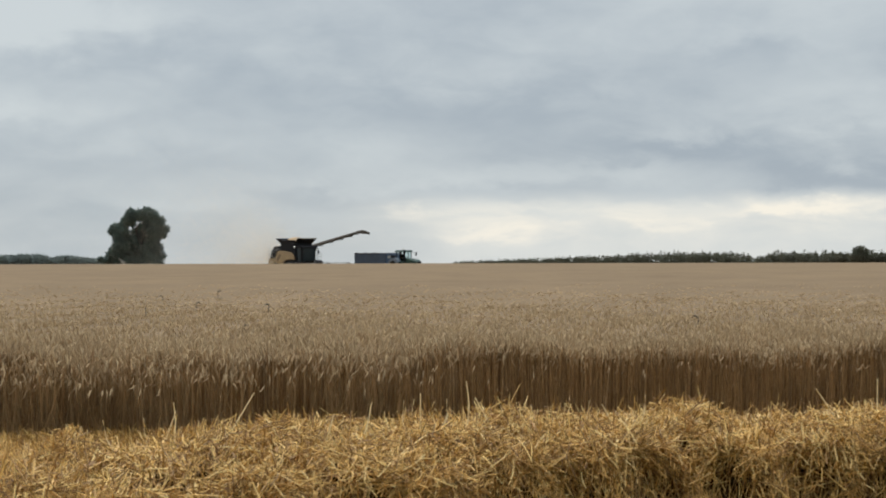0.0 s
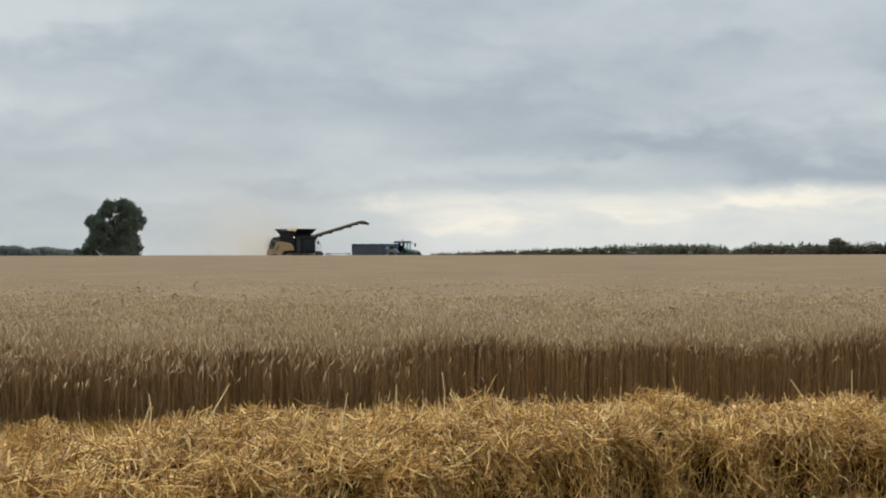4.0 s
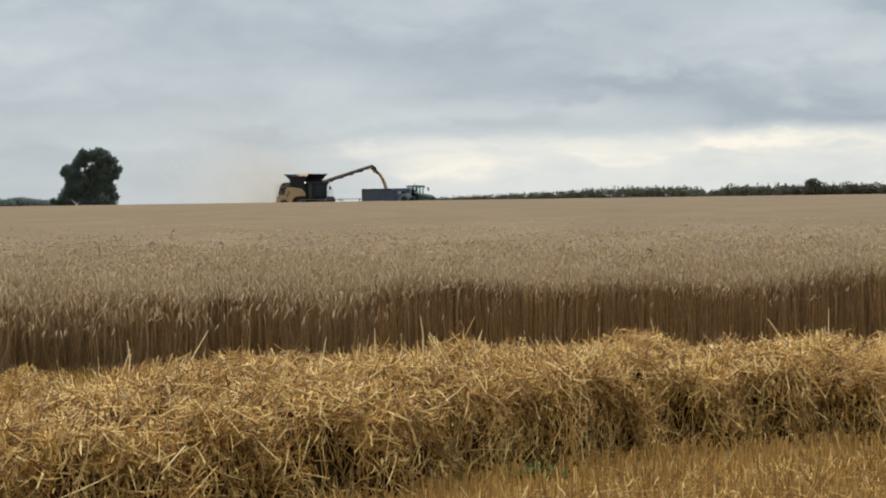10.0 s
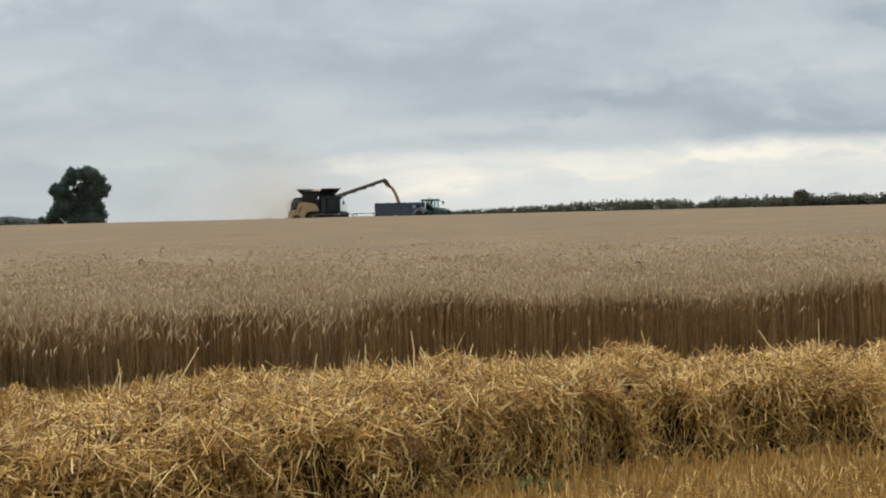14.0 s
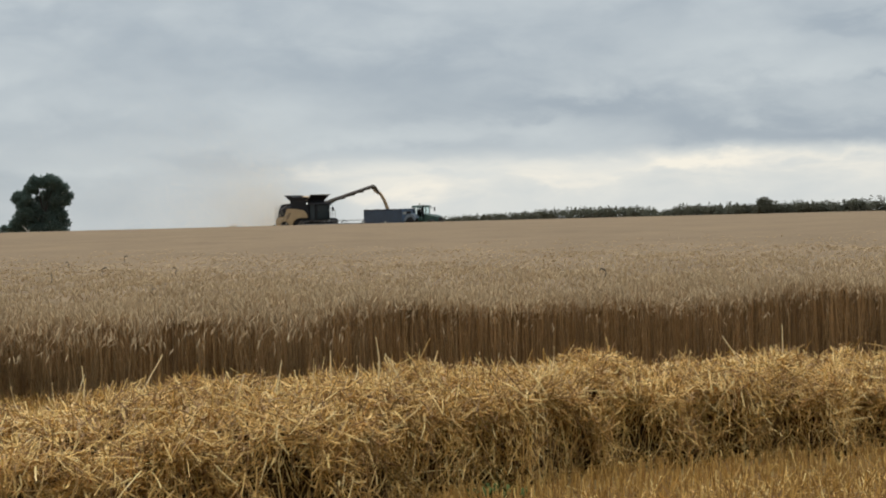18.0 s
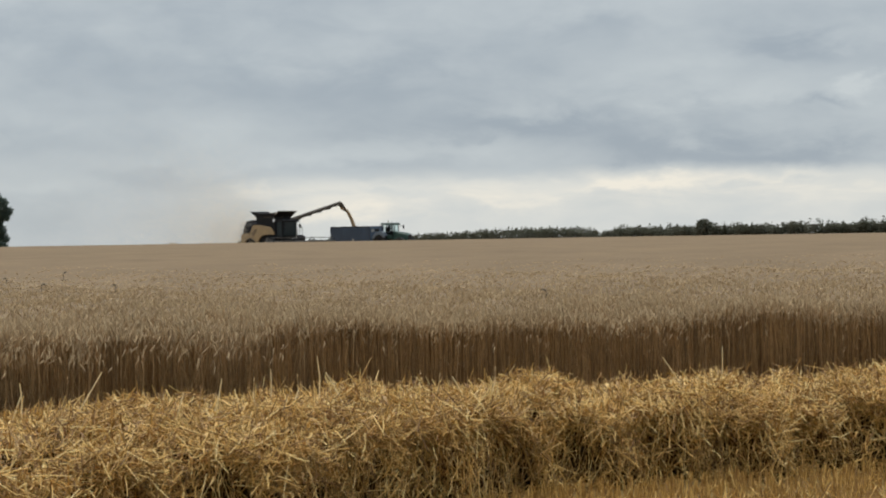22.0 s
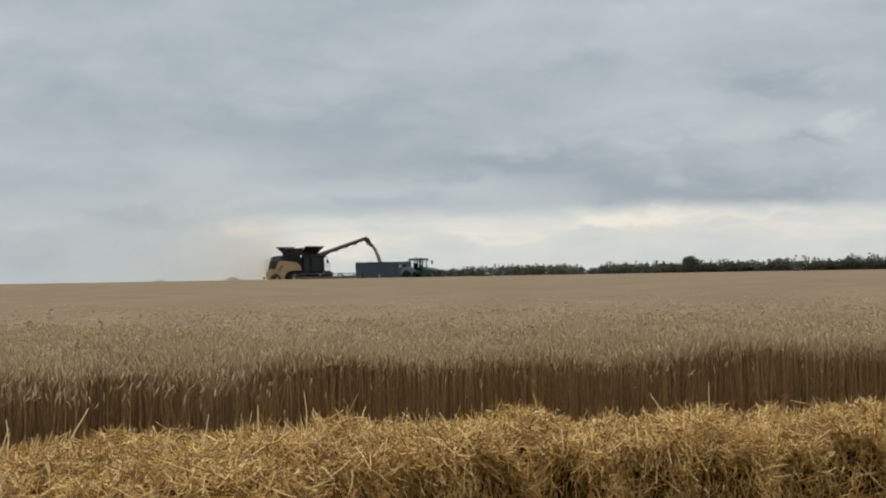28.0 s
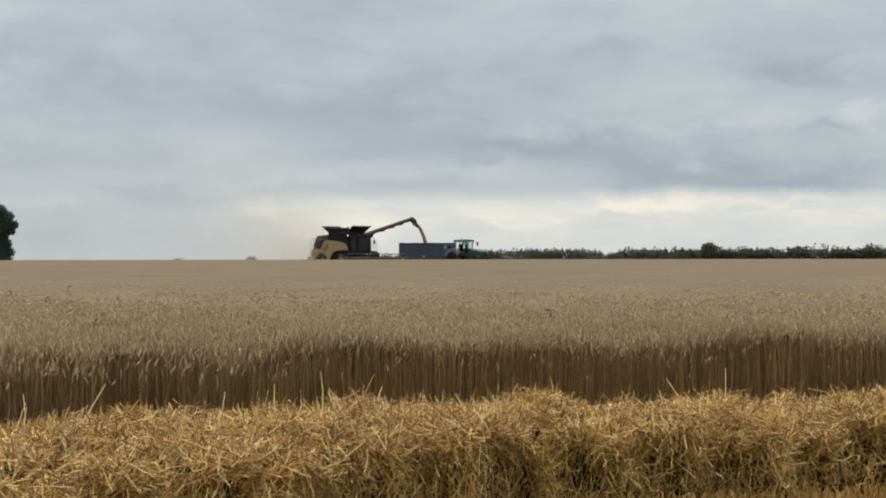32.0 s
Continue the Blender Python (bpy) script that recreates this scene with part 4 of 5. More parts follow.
def hedgerow():
    """A farm hedge that runs off over the hill: one bush after another."""
    rx, k = -0.012, 0
    r = random.Random(9)
    while rx < 0.40:
        d = hedge_depth(rx)
        wide = r.uniform(2.0, 3.6)
        step = wide * 0.5 / d
        d += r.uniform(-0.6, 0.6)
        x = rx * d
        g = lie(x, d)
        top = 1.735 + d * hedge_top(rx) * r.uniform(0.9, 1.05) - g
        b = empty("hedge_bush", pose(x, d, g), label="dark green hawthorn bush in an untrimmed field hedge", category="hedge", group="field hedge")
        blobs = []
        h = 0.0
        while h < top - 0.25:
            rr = r.uniform(0.45, 0.75)
            for j in range(9 if h < top * 0.55 else 4):
                blobs.append((r.uniform(-0.6, 0.6) * wide, r.uniform(-0.5, 0.5), min(h + rr * 0.8, top - rr * 0.75), rr, 0.95))
            h += rr * 0.9
        P, Q = leaves(blobs, 170, 0.175, 100 + k, shell=0.3)
        sprigs = r.randrange(2, 6)
        for j in range(sprigs):
            sx = r.uniform(-0.5, 0.5) * wide
            P2, Q2 = leaves([(sx, 0, top + r.uniform(-0.1, 0.25), 0.16, 2.0)], 300, 0.16, 400 + k * 7 + j)
            P, Q = np.concatenate([P, P2]), np.concatenate([Q, Q2 + len(P)])
        sheet("foliage", P, Q, M_HEDGE, b)
        limbs("stems", [([(r.uniform(-0.7, 0.7), r.uniform(-0.2, 0.2), -0.1), (r.uniform(-0.8, 0.8), 0, top * 0.5), (r.uniform(-1, 1), 0, top * 0.8)], (0.07, 0.05, 0.02)) for j in range(4)], b, "thin brown stems")
        rx += step
        k += 1


hedgerow()


def field_bush():
    """A thick round bush that stands above the hedge."""
    x, y = 0.2027 * 237, 237.0
    g = lie(x, y)
    b = empty("field_bush", pose(x, y, g), label="dense rounded dark green bush standing above the hedge", category="bush")
    r = random.Random(77)
    blobs = [(r.uniform(-0.8, 0.8) * (1 - 0.1 * (k > 16)), r.uniform(-0.5, 0.5), 0.5 + 2.2 * k / 21, 0.68 - 0.1 * (k > 16), 0.9) for k in range(22)]
    P, Q = leaves(blobs, 380, 0.17, 71, shell=0.3)
    sheet("foliage", P, Q, M_HEDGE, b)
    limbs("stems", [([(0.2 * j - 0.3, 0, -0.1), (0.3 * j - 0.4, 0, 1.2), (0.4 * j - 0.6, 0, 2.3)], (0.08, 0.05, 0.02)) for j in range(4)], b, "thin brown stems")


field_bush()


def far_wood():
    """A strip of woodland on the skyline."""
    r = random.Random(21)
    t = empty("far_wood", pose(0, 0, 0), label="strip of far woodland on the skyline", category="woodland", kind="stuff")
    blobs = []
    for j in range(230):
        rx = -0.36 + 0.164 * (j + r.uniform(0, 1)) / 230
        d = 1200 + r.uniform(-25, 25)
        h = 1.735 + d * float(np.interp(rx, (-0.36, -0.26, -0.245, -0.236, -0.2335, -0.224, -0.215, -0.203), (0.0050, 0.0046, 0.0054, 0.0050, 0.0034, 0.0047, 0.0036, 0.0022)))
        rr = r.uniform(2.2, 3.6)
        for z in (h - rr * 0.8, h - rr * 2.0, h - rr * 3.2):
            blobs.append((rx * d, d, z, rr, 0.9))
    # sparse leaves let sky through, which pales the hazy crowns further
    P, Q = leaves(blobs, 13, 0.9, 5, shell=0.2)
    sheet("wood_crowns", P, Q, M_WOOD_HAZE, t)
    limbs("wood_trunks", [([(b[0], b[1], -1), (b[0], b[1], b[2])], (0.4, 0.2)) for b in blobs[::3]], t, "")


far_wood()


# ---- the combine harvester; x is forwards, y to its left ----
def harvester():
    c = empty("combine_harvester", pose(0, 0, 0), label="yellow and black tracked combine harvester with its unloading auger out", category="combine")
    # chassis and rear body
    part("body", loft([[(x, -1.42, z0), (x, 1.42, z0), (x, 1.42, z1), (x, 1.2, z1 + 0.22), (x, -1.2, z1 + 0.22), (x, -1.42, z1)]
                       for x, z0, z1 in ((-4.75, 1.5, 2.5), (-4.5, 1.2, 3.2), (-2.4, 1.0, 3.4), (0.6, 0.9, 3.4), (1.5, 1.0, 3.35))]), M_DARK, c, "black body and engine bay")
    part("chassis", box(-3.6, 1.8, -0.9, 0.9, 0.55, 1.05), M_DARK, c)
    outline = ((-4.95, 1.0), (-5.05, 1.75), (-4.85, 2.08), (-4.3, 2.2), (-3.3, 2.25), (-3.05, 2.6), (-2.8, 3.1), (-2.5, 3.28), (-2.0, 3.28), (-0.8, 3.2), (0.7, 3.0), (1.25, 2.6), (1.5, 2.2), (1.5, 2.0), (0.3, 2.02), (-0.6, 1.95), (-1.15, 1.7), (-1.5, 1.25), (-1.75, 0.8), (-2.1, 0.8), (-2.35, 1.3), (-3.05, 1.68), (-3.9, 1.45), (-4.25, 1.0))
    for y0, y1 in ((-1.62, -1.44), (1.44, 1.62)):
        p = part("side_panel", slab(outline, y0, y1, 0.05), M_YELLOW, c, "dusty yellow side panel")
        s = y0 if y0 < 0 else y1
        part("decal", slab(((-2.95, 2.15), (-2.2, 2.75), (-1.7, 2.75), (-1.95, 2.3), (-2.5, 1.75)), s - 0.008, s + 0.008, 0), M_PANEL_BROWN, p, "brown slanting flash")
        part("panel_seam", slab(((-3.42, 1.6), (-3.36, 1.6), (-3.26, 2.26), (-3.32, 2.26)), s - 0.01, s + 0.01, 0), M_DARK, p, "dark joint between the panels")
        part("belt_shield", slab(((0.1, 2.1), (1.3, 2.08), (1.05, 2.5), (0.3, 2.62)), s - 0.012, s + 0.012, 0), M_YELLOW, p, "raised yellow shield")
    part("straw_hood", loft([[(x, -1.3, z0), (x, 1.3, z0), (x, 1.3, z1), (x, -1.3, z1)] for x, z0, z1 in ((-5.2, 1.0, 1.6), (-4.8, 0.9, 2.2), (-4.3, 1.0, 2.5))]), M_DARK, c, "black chopper hood")
    part("engine_hood", loft([[(x, -1.25, 3.3), (x, 1.25, 3.3), (x, 1.1, z1), (x, -1.1, z1)] for x, z1 in ((-4.75, 3.35), (-4.45, 3.78), (-3.6, 3.92), (-1.9, 3.95))]), M_DARK, c, "black engine deck")
    # rear platform with its rails
    part("platform", box(-5.4, -4.4, -1.3, 0.2, 2.1, 2.16, bevel=0.01), M_STEEL, c)
    for pts in (((-5.35, -1.3, 1.2), (-5.38, -1.3, 3.35), (-4.4, -1.3, 3.5)), ((-5.35, -0.3, 1.2), (-5.38, -0.3, 3.35), (-4.2, -0.3, 3.5)), ((-5.38, -1.3, 3.35), (-5.38, -0.3, 3.35)),
                ((-5.37, -1.3, 2.75), (-5.37, -0.3, 2.75)), ((-5.37, -1.3, 2.75), (-4.4, -1.3, 2.8))):
        part("handrail", tube(pts, 0.045, 6), M_RAIL, c, "pale grey steel rail")
    # grain tank and its flared walls
    part("grain_tank", loft([[(-2.0 - f, -1.45 - f, z), (1.35 + f, -1.45 - f, z), (1.35 + f, 1.45 + f, z), (-2.0 - f, 1.45 + f, z)] for f, z in ((0.0, 3.3), (0.02, 3.85), (0.05, 4.26))]), M_DARK, c, "black grain tank")
    lo, hi = 4.27, 5.04
    a = {"rr": (-2.06, -1.5), "rl": (-2.06, 1.5), "fr": (1.41, -1.5), "fl": (1.41, 1.5)}
    o = {"rr": (-3.2, -1.6), "rl": (-3.2, 1.6), "fr": (2.4, -1.65), "fl": (2.4, 1.65)}
    for name, p, q, mat, lab in (("rr", "rr", "rl", M_DARK, "black rear tank flap"), ("fr", "fr", "fl", M_DARK, "black front tank flap")):
        s = -1 if name == "rr" else 1
        bm = bmesh.new()
        pts = [(*a[p], lo), (*a[q], lo), (*o[q], hi), (*o[p], hi)]
        v = [bm.verts.new(k) for k in pts] + [bm.verts.new((k[0] - s * 0.06, k[1], k[2])) for k in pts]
        for f in ((0, 1, 2, 3), (7, 6, 5, 4), (0, 4, 5, 1), (1, 5, 6, 2), (2, 6, 7, 3), (3, 7, 4, 0)):
            bm.faces.new([v[k] for k in f])
        bmesh.ops.recalc_face_normals(bm, faces=bm.faces)
        flap = part("tank_flap", bm, mat, c, lab)
        if s > 0:
            # pale rods stand in for sky light caught along the flap's edge
            part("flap_rim", tube(((o[p][0], o[p][1], hi - 0.04), (o[q][0], o[q][1], hi - 0.04)), 0.06, 6), M_RAIL, flap, "pale edge of the flap, sky light put into its colour")
            part("flap_rim", tube(((o[p][0], o[p][1], hi - 0.04), (a[p][0] + 0.45, a[p][1] - 0.06, lo + 0.36)), 0.05, 6), M_RAIL, flap, "pale edge of the flap, sky light put into its colour")
    for s in (-1, 1):
        bm = bmesh.new()
        pts = [(-2.06, s * 1.5, lo), (1.41, s * 1.5, lo), (1.75, s * 1.62, 4.72), (0.6, s * 1.66, 4.72), (0.2, s * 1.66, 4.76), (-0.2, s * 1.66, 4.72), (-1.35, s * 1.66, 4.7), (-1.75, s * 1.66, 4.98), (-2.0, s * 1.66, 4.86), (-2.75, s * 1.64, 4.88)]
        v = [bm.verts.new(k) for k in pts] + [bm.verts.new((k[0], k[1] - s * 0.05, k[2])) for k in pts]
        n = len(pts)
        bm.faces.new(v[:n]), bm.faces.new(v[n:][::-1])
        for k in range(n):
            bm.faces.new((v[k], v[(k + 1) % n], v[n + (k + 1) % n], v[n + k]))
        bmesh.ops.recalc_face_normals(bm, faces=bm.faces)
        part("tank_flap", bm, M_DARK, c, "black side tank flap")
    # cab
    cab = part("cab", loft([[(x0, -0.95, z), (x1, -0.85, z), (x1, 0.85, z), (x0, 0.95, z)] for x0, x1, z in ((1.5, 2.75, 1.55), (1.5, 3.0, 1.8))]), M_DARK, c, "black cab floor")
    part("cab_roof", loft([[(1.35, -1.05, z), (3.25 - f, -1.0, z), (3.25 - f, 1.0, z), (1.35, 1.05, z)] for f, z in ((0.1, 3.62), (0.0, 3.72), (0.12, 3.95))]), M_DARK, cab, "black cab roof")
    for x0, x1, y in ((1.56, 1.66, 0.92), (1.56, 1.66, -0.92), (2.92, 3.0, 0.82), (2.92, 3.0, -0.82)):
        part("cab_post", box(x0, x1, y - 0.05, y + 0.05, 1.8, 3.65, bevel=0.01), M_DARK, cab)
    part("cab_back", box(1.5, 1.56, -0.92, 0.92, 1.8, 3.65, bevel=0.01), M_DARK, cab)
    part("windscreen", slab(((2.99, 1.82), (3.02, 1.82), (3.02, 3.62), (2.99, 3.62)), -0.76, 0.76, 0), M_GLASS_DARK, cab, "dark tinted windscreen")
    for s in (-1, 1):
        part("side_window", box(1.68, 2.9, s * 0.9 - 0.012, s * 0.9 + 0.012, 1.82, 3.62, bevel=0), M_GLASS_DARK, cab, "dark tinted side window")
    part("operator_seat", loft([[(1.9, -0.3, z), (x1, -0.3, z), (x1, 0.3, z), (1.9, 0.3, z)] for x1, z in ((2.5, 1.85), (2.5, 2.25), (2.1, 2.35), (2.05, 2.95))]), M_BLACK, cab, "black seat")
    part("steering_column", tube(((2.75, 0, 1.8), (2.6, 0, 2.45)), 0.06), M_BLACK, cab)
    for piece in (cab, *cab.children):      # nearly as wide as the body behind it
        piece.data.transform(Matrix.Translation((1.5, 0, 0)) @ Matrix.Diagonal((0.84, 1.38, 1, 1)) @ Matrix.Translation((-1.5, 0, 0)))
    part("work_lamp", box(1.40, 1.5, -1.60, -1.48, 3.75, 3.87, bevel=0.02), M_LAMP, c, "white lit work lamp")
    for s in (-1, 1):
        arm = part("mirror_arm", tube(((2.95, s * 0.95, 3.6), (3.25, s * 1.3, 3.6), (3.25, s * 1.3, 3.3)), 0.025, 6), M_DARK, c)
        part("mirror", box(3.2, 3.3, s * 1.3 - 0.14, s * 1.3 + 0.14, 2.85, 3.3, bevel=0.02), M_DARK, arm, "black mirror")
    # access platform and ladder at the left of the cab
    part("access_platform", loft([[(x, 0.97, z0), (x, 1.95, z0), (x, 1.95, z1), (x, 0.97, z1)] for x, z0, z1 in ((1.9, 1.55, 1.8), (2.9, 1.5, 1.95), (3.5, 1.1, 1.7))]), M_DARK, c, "black access platform")
    for pts in (((2.95, 1.0, 1.8), (2.95, 1.0, 3.2), (2.95, 1.12, 3.32), (2.95, 1.85, 3.0), (2.95, 1.98, 2.85), (2.95, 1.98, 1.75)), ((2.95, 1.0, 2.6), (2.95, 1.98, 2.4)),
                ((2.95, 1.5, 1.75), (2.95, 1.5, 3.14)), ((2.95, 1.98, 2.85), (2.0, 1.98, 2.85), (2.0, 1.98, 1.75))):
        part("ladder_rail", tube(pts, 0.03, 6), M_RAIL, c, "pale steel rail")
    for z in (0.75, 1.05, 1.35):
        part("ladder_step", box(3.3 + (1.7 - z) * 0.5, 3.55 + (1.7 - z) * 0.5, 1.25, 1.8, z, z + 0.05, bevel=0), M_STEEL, c)
    part("front_lamp", box(3.05, 3.14, 0.72, 0.9, 1.62, 1.78, bevel=0.02), M_PALE, c, "pale lamp below the windscreen")
    part("tail_lamp", box(-5.75, -5.5, -1.5, -1.25, 1.0, 1.25, bevel=0.04), M_BLACK, c, "black tail lamp")
    part("tail_bracket", tube(((-5.6, -1.38, 1.12), (-4.9, -1.3, 1.2)), 0.03, 6), M_BLACK, c)
    # crawler tracks
    for s in (-1, 1):
        tr = new("crawler_track")
        tr.parent, tr.location = c, (0.35, s * 1.42, 0)
        loop = [(-1.45, 0.0), (1.25, 0.0), (1.6, 0.2), (1.72, 0.55), (1.5, 0.9), (0.35, 1.62), (0.0, 1.7), (-0.3, 1.6), (-1.6, 0.85), (-1.8, 0.5), (-1.72, 0.18)]
        bm = bmesh.new()
        inner = [(x * 0.93, 0.08 + z * 0.92) for x, z in loop]
        for (x0, z0), (x1, z1), (u0, w0), (u1, w1) in zip(loop, loop[1:] + loop[:1], inner, inner[1:] + inner[:1]):
            for ya, yb in ((-0.36, 0.36),):
                v = [bm.verts.new(k) for k in ((x0, ya, z0), (x1, ya, z1), (x1, yb, z1), (x0, yb, z0), (u0, ya, w0), (u1, ya, w1), (u1, yb, w1), (u0, yb, w0))]
                for f in ((0, 1, 2, 3), (7, 6, 5, 4), (0, 4, 5, 1), (2, 6, 7, 3)):
                    bm.faces.new([v[k] for k in f])
            steps = max(1, int(math.hypot(x1 - x0, z1 - z0) / 0.18))
            for j in range(steps):
                f = (j + 0.5) / steps
                ang = math.degrees(math.atan2(z1 - z0, x1 - x0))
                add_box(bm, -0.03, 0.03, -0.35, 0.35, -0.04, 0.0, 0, m=pose(x0 + (x1 - x0) * f, 0, z0 + (z1 - z0) * f, 0, -ang, 0))
        bmesh.ops.remove_doubles(bm, verts=bm.verts, dist=0.001)
        bmesh.ops.recalc_face_normals(bm, faces=bm.faces)
        part("belt", bm, M_BLACK, tr, "black rubber belt with lugs")
        for x, z, rr in ((-1.3, 0.48, 0.42), (1.18, 0.48, 0.42), (-0.4, 0.3, 0.22), (0.25, 0.3, 0.22), (0.0, 1.18, 0.44)):
            bm = bmesh.new()
            add_tube(bm, [(x, -0.3, z), (x, 0.3, z)], rr, 18)
            add_tube(bm, [(x, -0.34, z), (x, 0.34, z)], rr * 0.4, 12)
            part("track_roller", bm, M_STEEL if rr > 0.3 else M_BLACK, tr)
        part("track_frame", box(-1.2, 1.1, -0.2, 0.2, 0.35, 0.6), M_DARK, tr)
    for s in (-1, 1):
        wheel_parts("rear_wheel", 0.74, 0.55, (-3.05, s * 1.25, 0.74), c, M_BLACK, M_RIM)
    part("rear_axle", tube(((-3.05, -1.2, 0.74), (-3.05, 1.2, 0.74)), 0.12), M_DARK, c)
    # feeder house and header
    part("feeder_house", loft([[(x, -0.75, z0), (x, 0.75, z0), (x, 0.75, z1), (x, -0.75, z1)] for x, z0, z1 in ((1.6, 0.9, 1.5), (2.8, 0.8, 1.5), (4.0, 0.4, 1.45))]), M_DARK, c, "dark feeder house")
    head = part("header", loft([[(x, -5.3, z), (x, 5.3, z), (x + 0.06, 5.3, z), (x + 0.06, -5.3, z)] for x, z in ((4.0, 0.25), (3.98, 1.15))]), M_STEEL, c, "wide steel grain header")
    part("header_table", box(4.0, 5.2, -5.3, 5.3, 0.16, 0.24, bevel=0), M_STEEL, head)
    for s in (-1, 1):
        part("header_end", slab(((3.95, 0.2), (5.6, 0.15), (5.0, 0.75), (4.0, 1.15)), s * 5.3 - 0.05, s * 5.3 + 0.05, 0.02), M_YELLOW, head, "yellow end panel")
    part("header_auger", tube(((4.4, -5.2, 0.55), (4.4, 5.2, 0.55)), 0.22, 12), M_STEEL, head)
    reel = new("reel")
    reel.parent, reel.location = c, (5.05, 0, 1.12)
    part("reel_shaft", tube(((0, -5.2, 0), (0, 5.2, 0)), 0.07, 8), M_STEEL, reel)
    for y in (-5.2, -1.7, 1.7, 5.2):
        part("reel_ring", tube([(0.5 * math.cos(q), y, 0.5 * math.sin(q)) for q in np.linspace(0, 2 * math.pi, 13)], 0.05, 5), M_DARK, reel, "dark ring that carries the tine bars")
    for k in range(6):
        a = 2 * math.pi * k / 6
        bm = tube(((0.5 * math.cos(a), -5.2, 0.5 * math.sin(a)), (0.5 * math.cos(a), 5.2, 0.5 * math.sin(a))), 0.042, 6)
        for j in range(40):
            y = -5.1 + j * 10.2 / 39
            add_tube(bm, ((0.5 * math.cos(a), y, 0.5 * math.sin(a)), (0.5 * math.cos(a) - 0.04, y, 0.5 * math.sin(a) - 0.2)), 0.008, 4)
        part("tine_bar", bm, M_STEEL, reel)
        for y in (-5.2, -1.7, 1.7, 5.2):
            part("reel_spoke", tube(((0, y, 0), (0.5 * math.cos(a), y, 0.5 * math.sin(a))), 0.02, 5), M_STEEL, reel)
    part("reel_arm", tube(((4.0, 5.25, 1.1), (5.05, 5.25, 1.12)), 0.05, 6), M_STEEL, c)
    part("reel_arm", tube(((4.0, -5.25, 1.1), (5.05, -5.25, 1.12)), 0.05, 6), M_STEEL, c)
    # unloading auger, swung out to the left
    au = new("unloading_auger")
    au.parent, au.location = c, (0.75, 1.3, 3.75)
    part("auger_tube", tube(((0, -0.1, -0.1), (0, 0.5, 0.1), (0, 8.95, 2.24), (0, 9.45, 2.32)), (0.27, 0.25, 0.22, 0.23), 14), M_AUGER, au, "dusty yellow-brown auger tube")
    part("auger_elbow", tube(((0, -0.1, -1.2), (0, -0.05, -0.1), (0, 0.4, 0.1)), (0.3, 0.3, 0.27), 14), M_DARK, au)
    spout = part("auger_spout", loft([[(-w, y, z0), (w, y, z0), (w, y, z1 - 0.05), (w * 0.6, y, z1), (-w * 0.6, y, z1), (-w, y, z1 - 0.05)]
                                      for y, w, z0, z1 in ((-0.25, 0.2, -0.2, 0.18), (-0.05, 0.25, -0.24, 0.22), (0.2, 0.26, -0.26, 0.27), (0.5, 0.24, -0.24, 0.22), (1.12, 0.19, -0.19, 0.1))]), M_AUGER, au, "dark folding spout at the auger's end")
    spout.location = (0, 9.4, 2.26)
    part("spout_lip", loft([[(-w, y, z0), (w, y, z0), (w, y, z1), (-w, y, z1)] for y, w, z0, z1 in ((1.08, 0.2, -0.22, 0.12), (1.3, 0.17, -0.24, 0.02))]), M_BLACK, spout, "black rubber lip")
    for y in (2.2, 4.0, 5.8, 7.4):
        part("auger_brace", slab_y(((y - 0.45, y * 0.255 - 0.22), (y + 0.45, y * 0.255 + 0.0), (y + 0.2, y * 0.255 - 0.36), (y - 0.15, y * 0.255 - 0.42))), M_DARK, au)
    part("auger_lamp", box(-0.07, 0.07, 1.32, 1.5, -0.5, -0.05, bevel=0.03), M_PALE, au, "pale lamp hanging under the auger")
    part("lamp_bracket", box(-0.04, 0.04, 1.36, 1.46, -0.1, 0.3, bevel=0.01), M_DARK, au)
    part("auger_hose", tube([(0.16, 0.6 + 0.9 * k, 0.12 + 0.22 * k - (0.2 if k % 2 else 0.05)) for k in range(10)], 0.03, 5), M_BLACK, au, "slack black hose along the auger")
    return c


combine = harvester()
heap_bm = bmesh.new()
bmesh.ops.create_uvsphere(heap_bm, u_segments=24, v_segments=12, radius=1.0)
for v in heap_bm.verts:
    v.co = Vector((v.co.x * 1.5, v.co.y * 1.25, max(-0.15, v.co.z) * 0.62 + 0.03 * math.sin(v.co.x * 9) * math.sin(v.co.y * 8)))
grain_heap = part("grain_heap", heap_bm, M_GRAIN)
tagged(grain_heap, "heap of golden grain in the combine's tank", "grain")


# ---- tractor and grain trailer ----
TR_L, TR_W = 7.5, 2.45


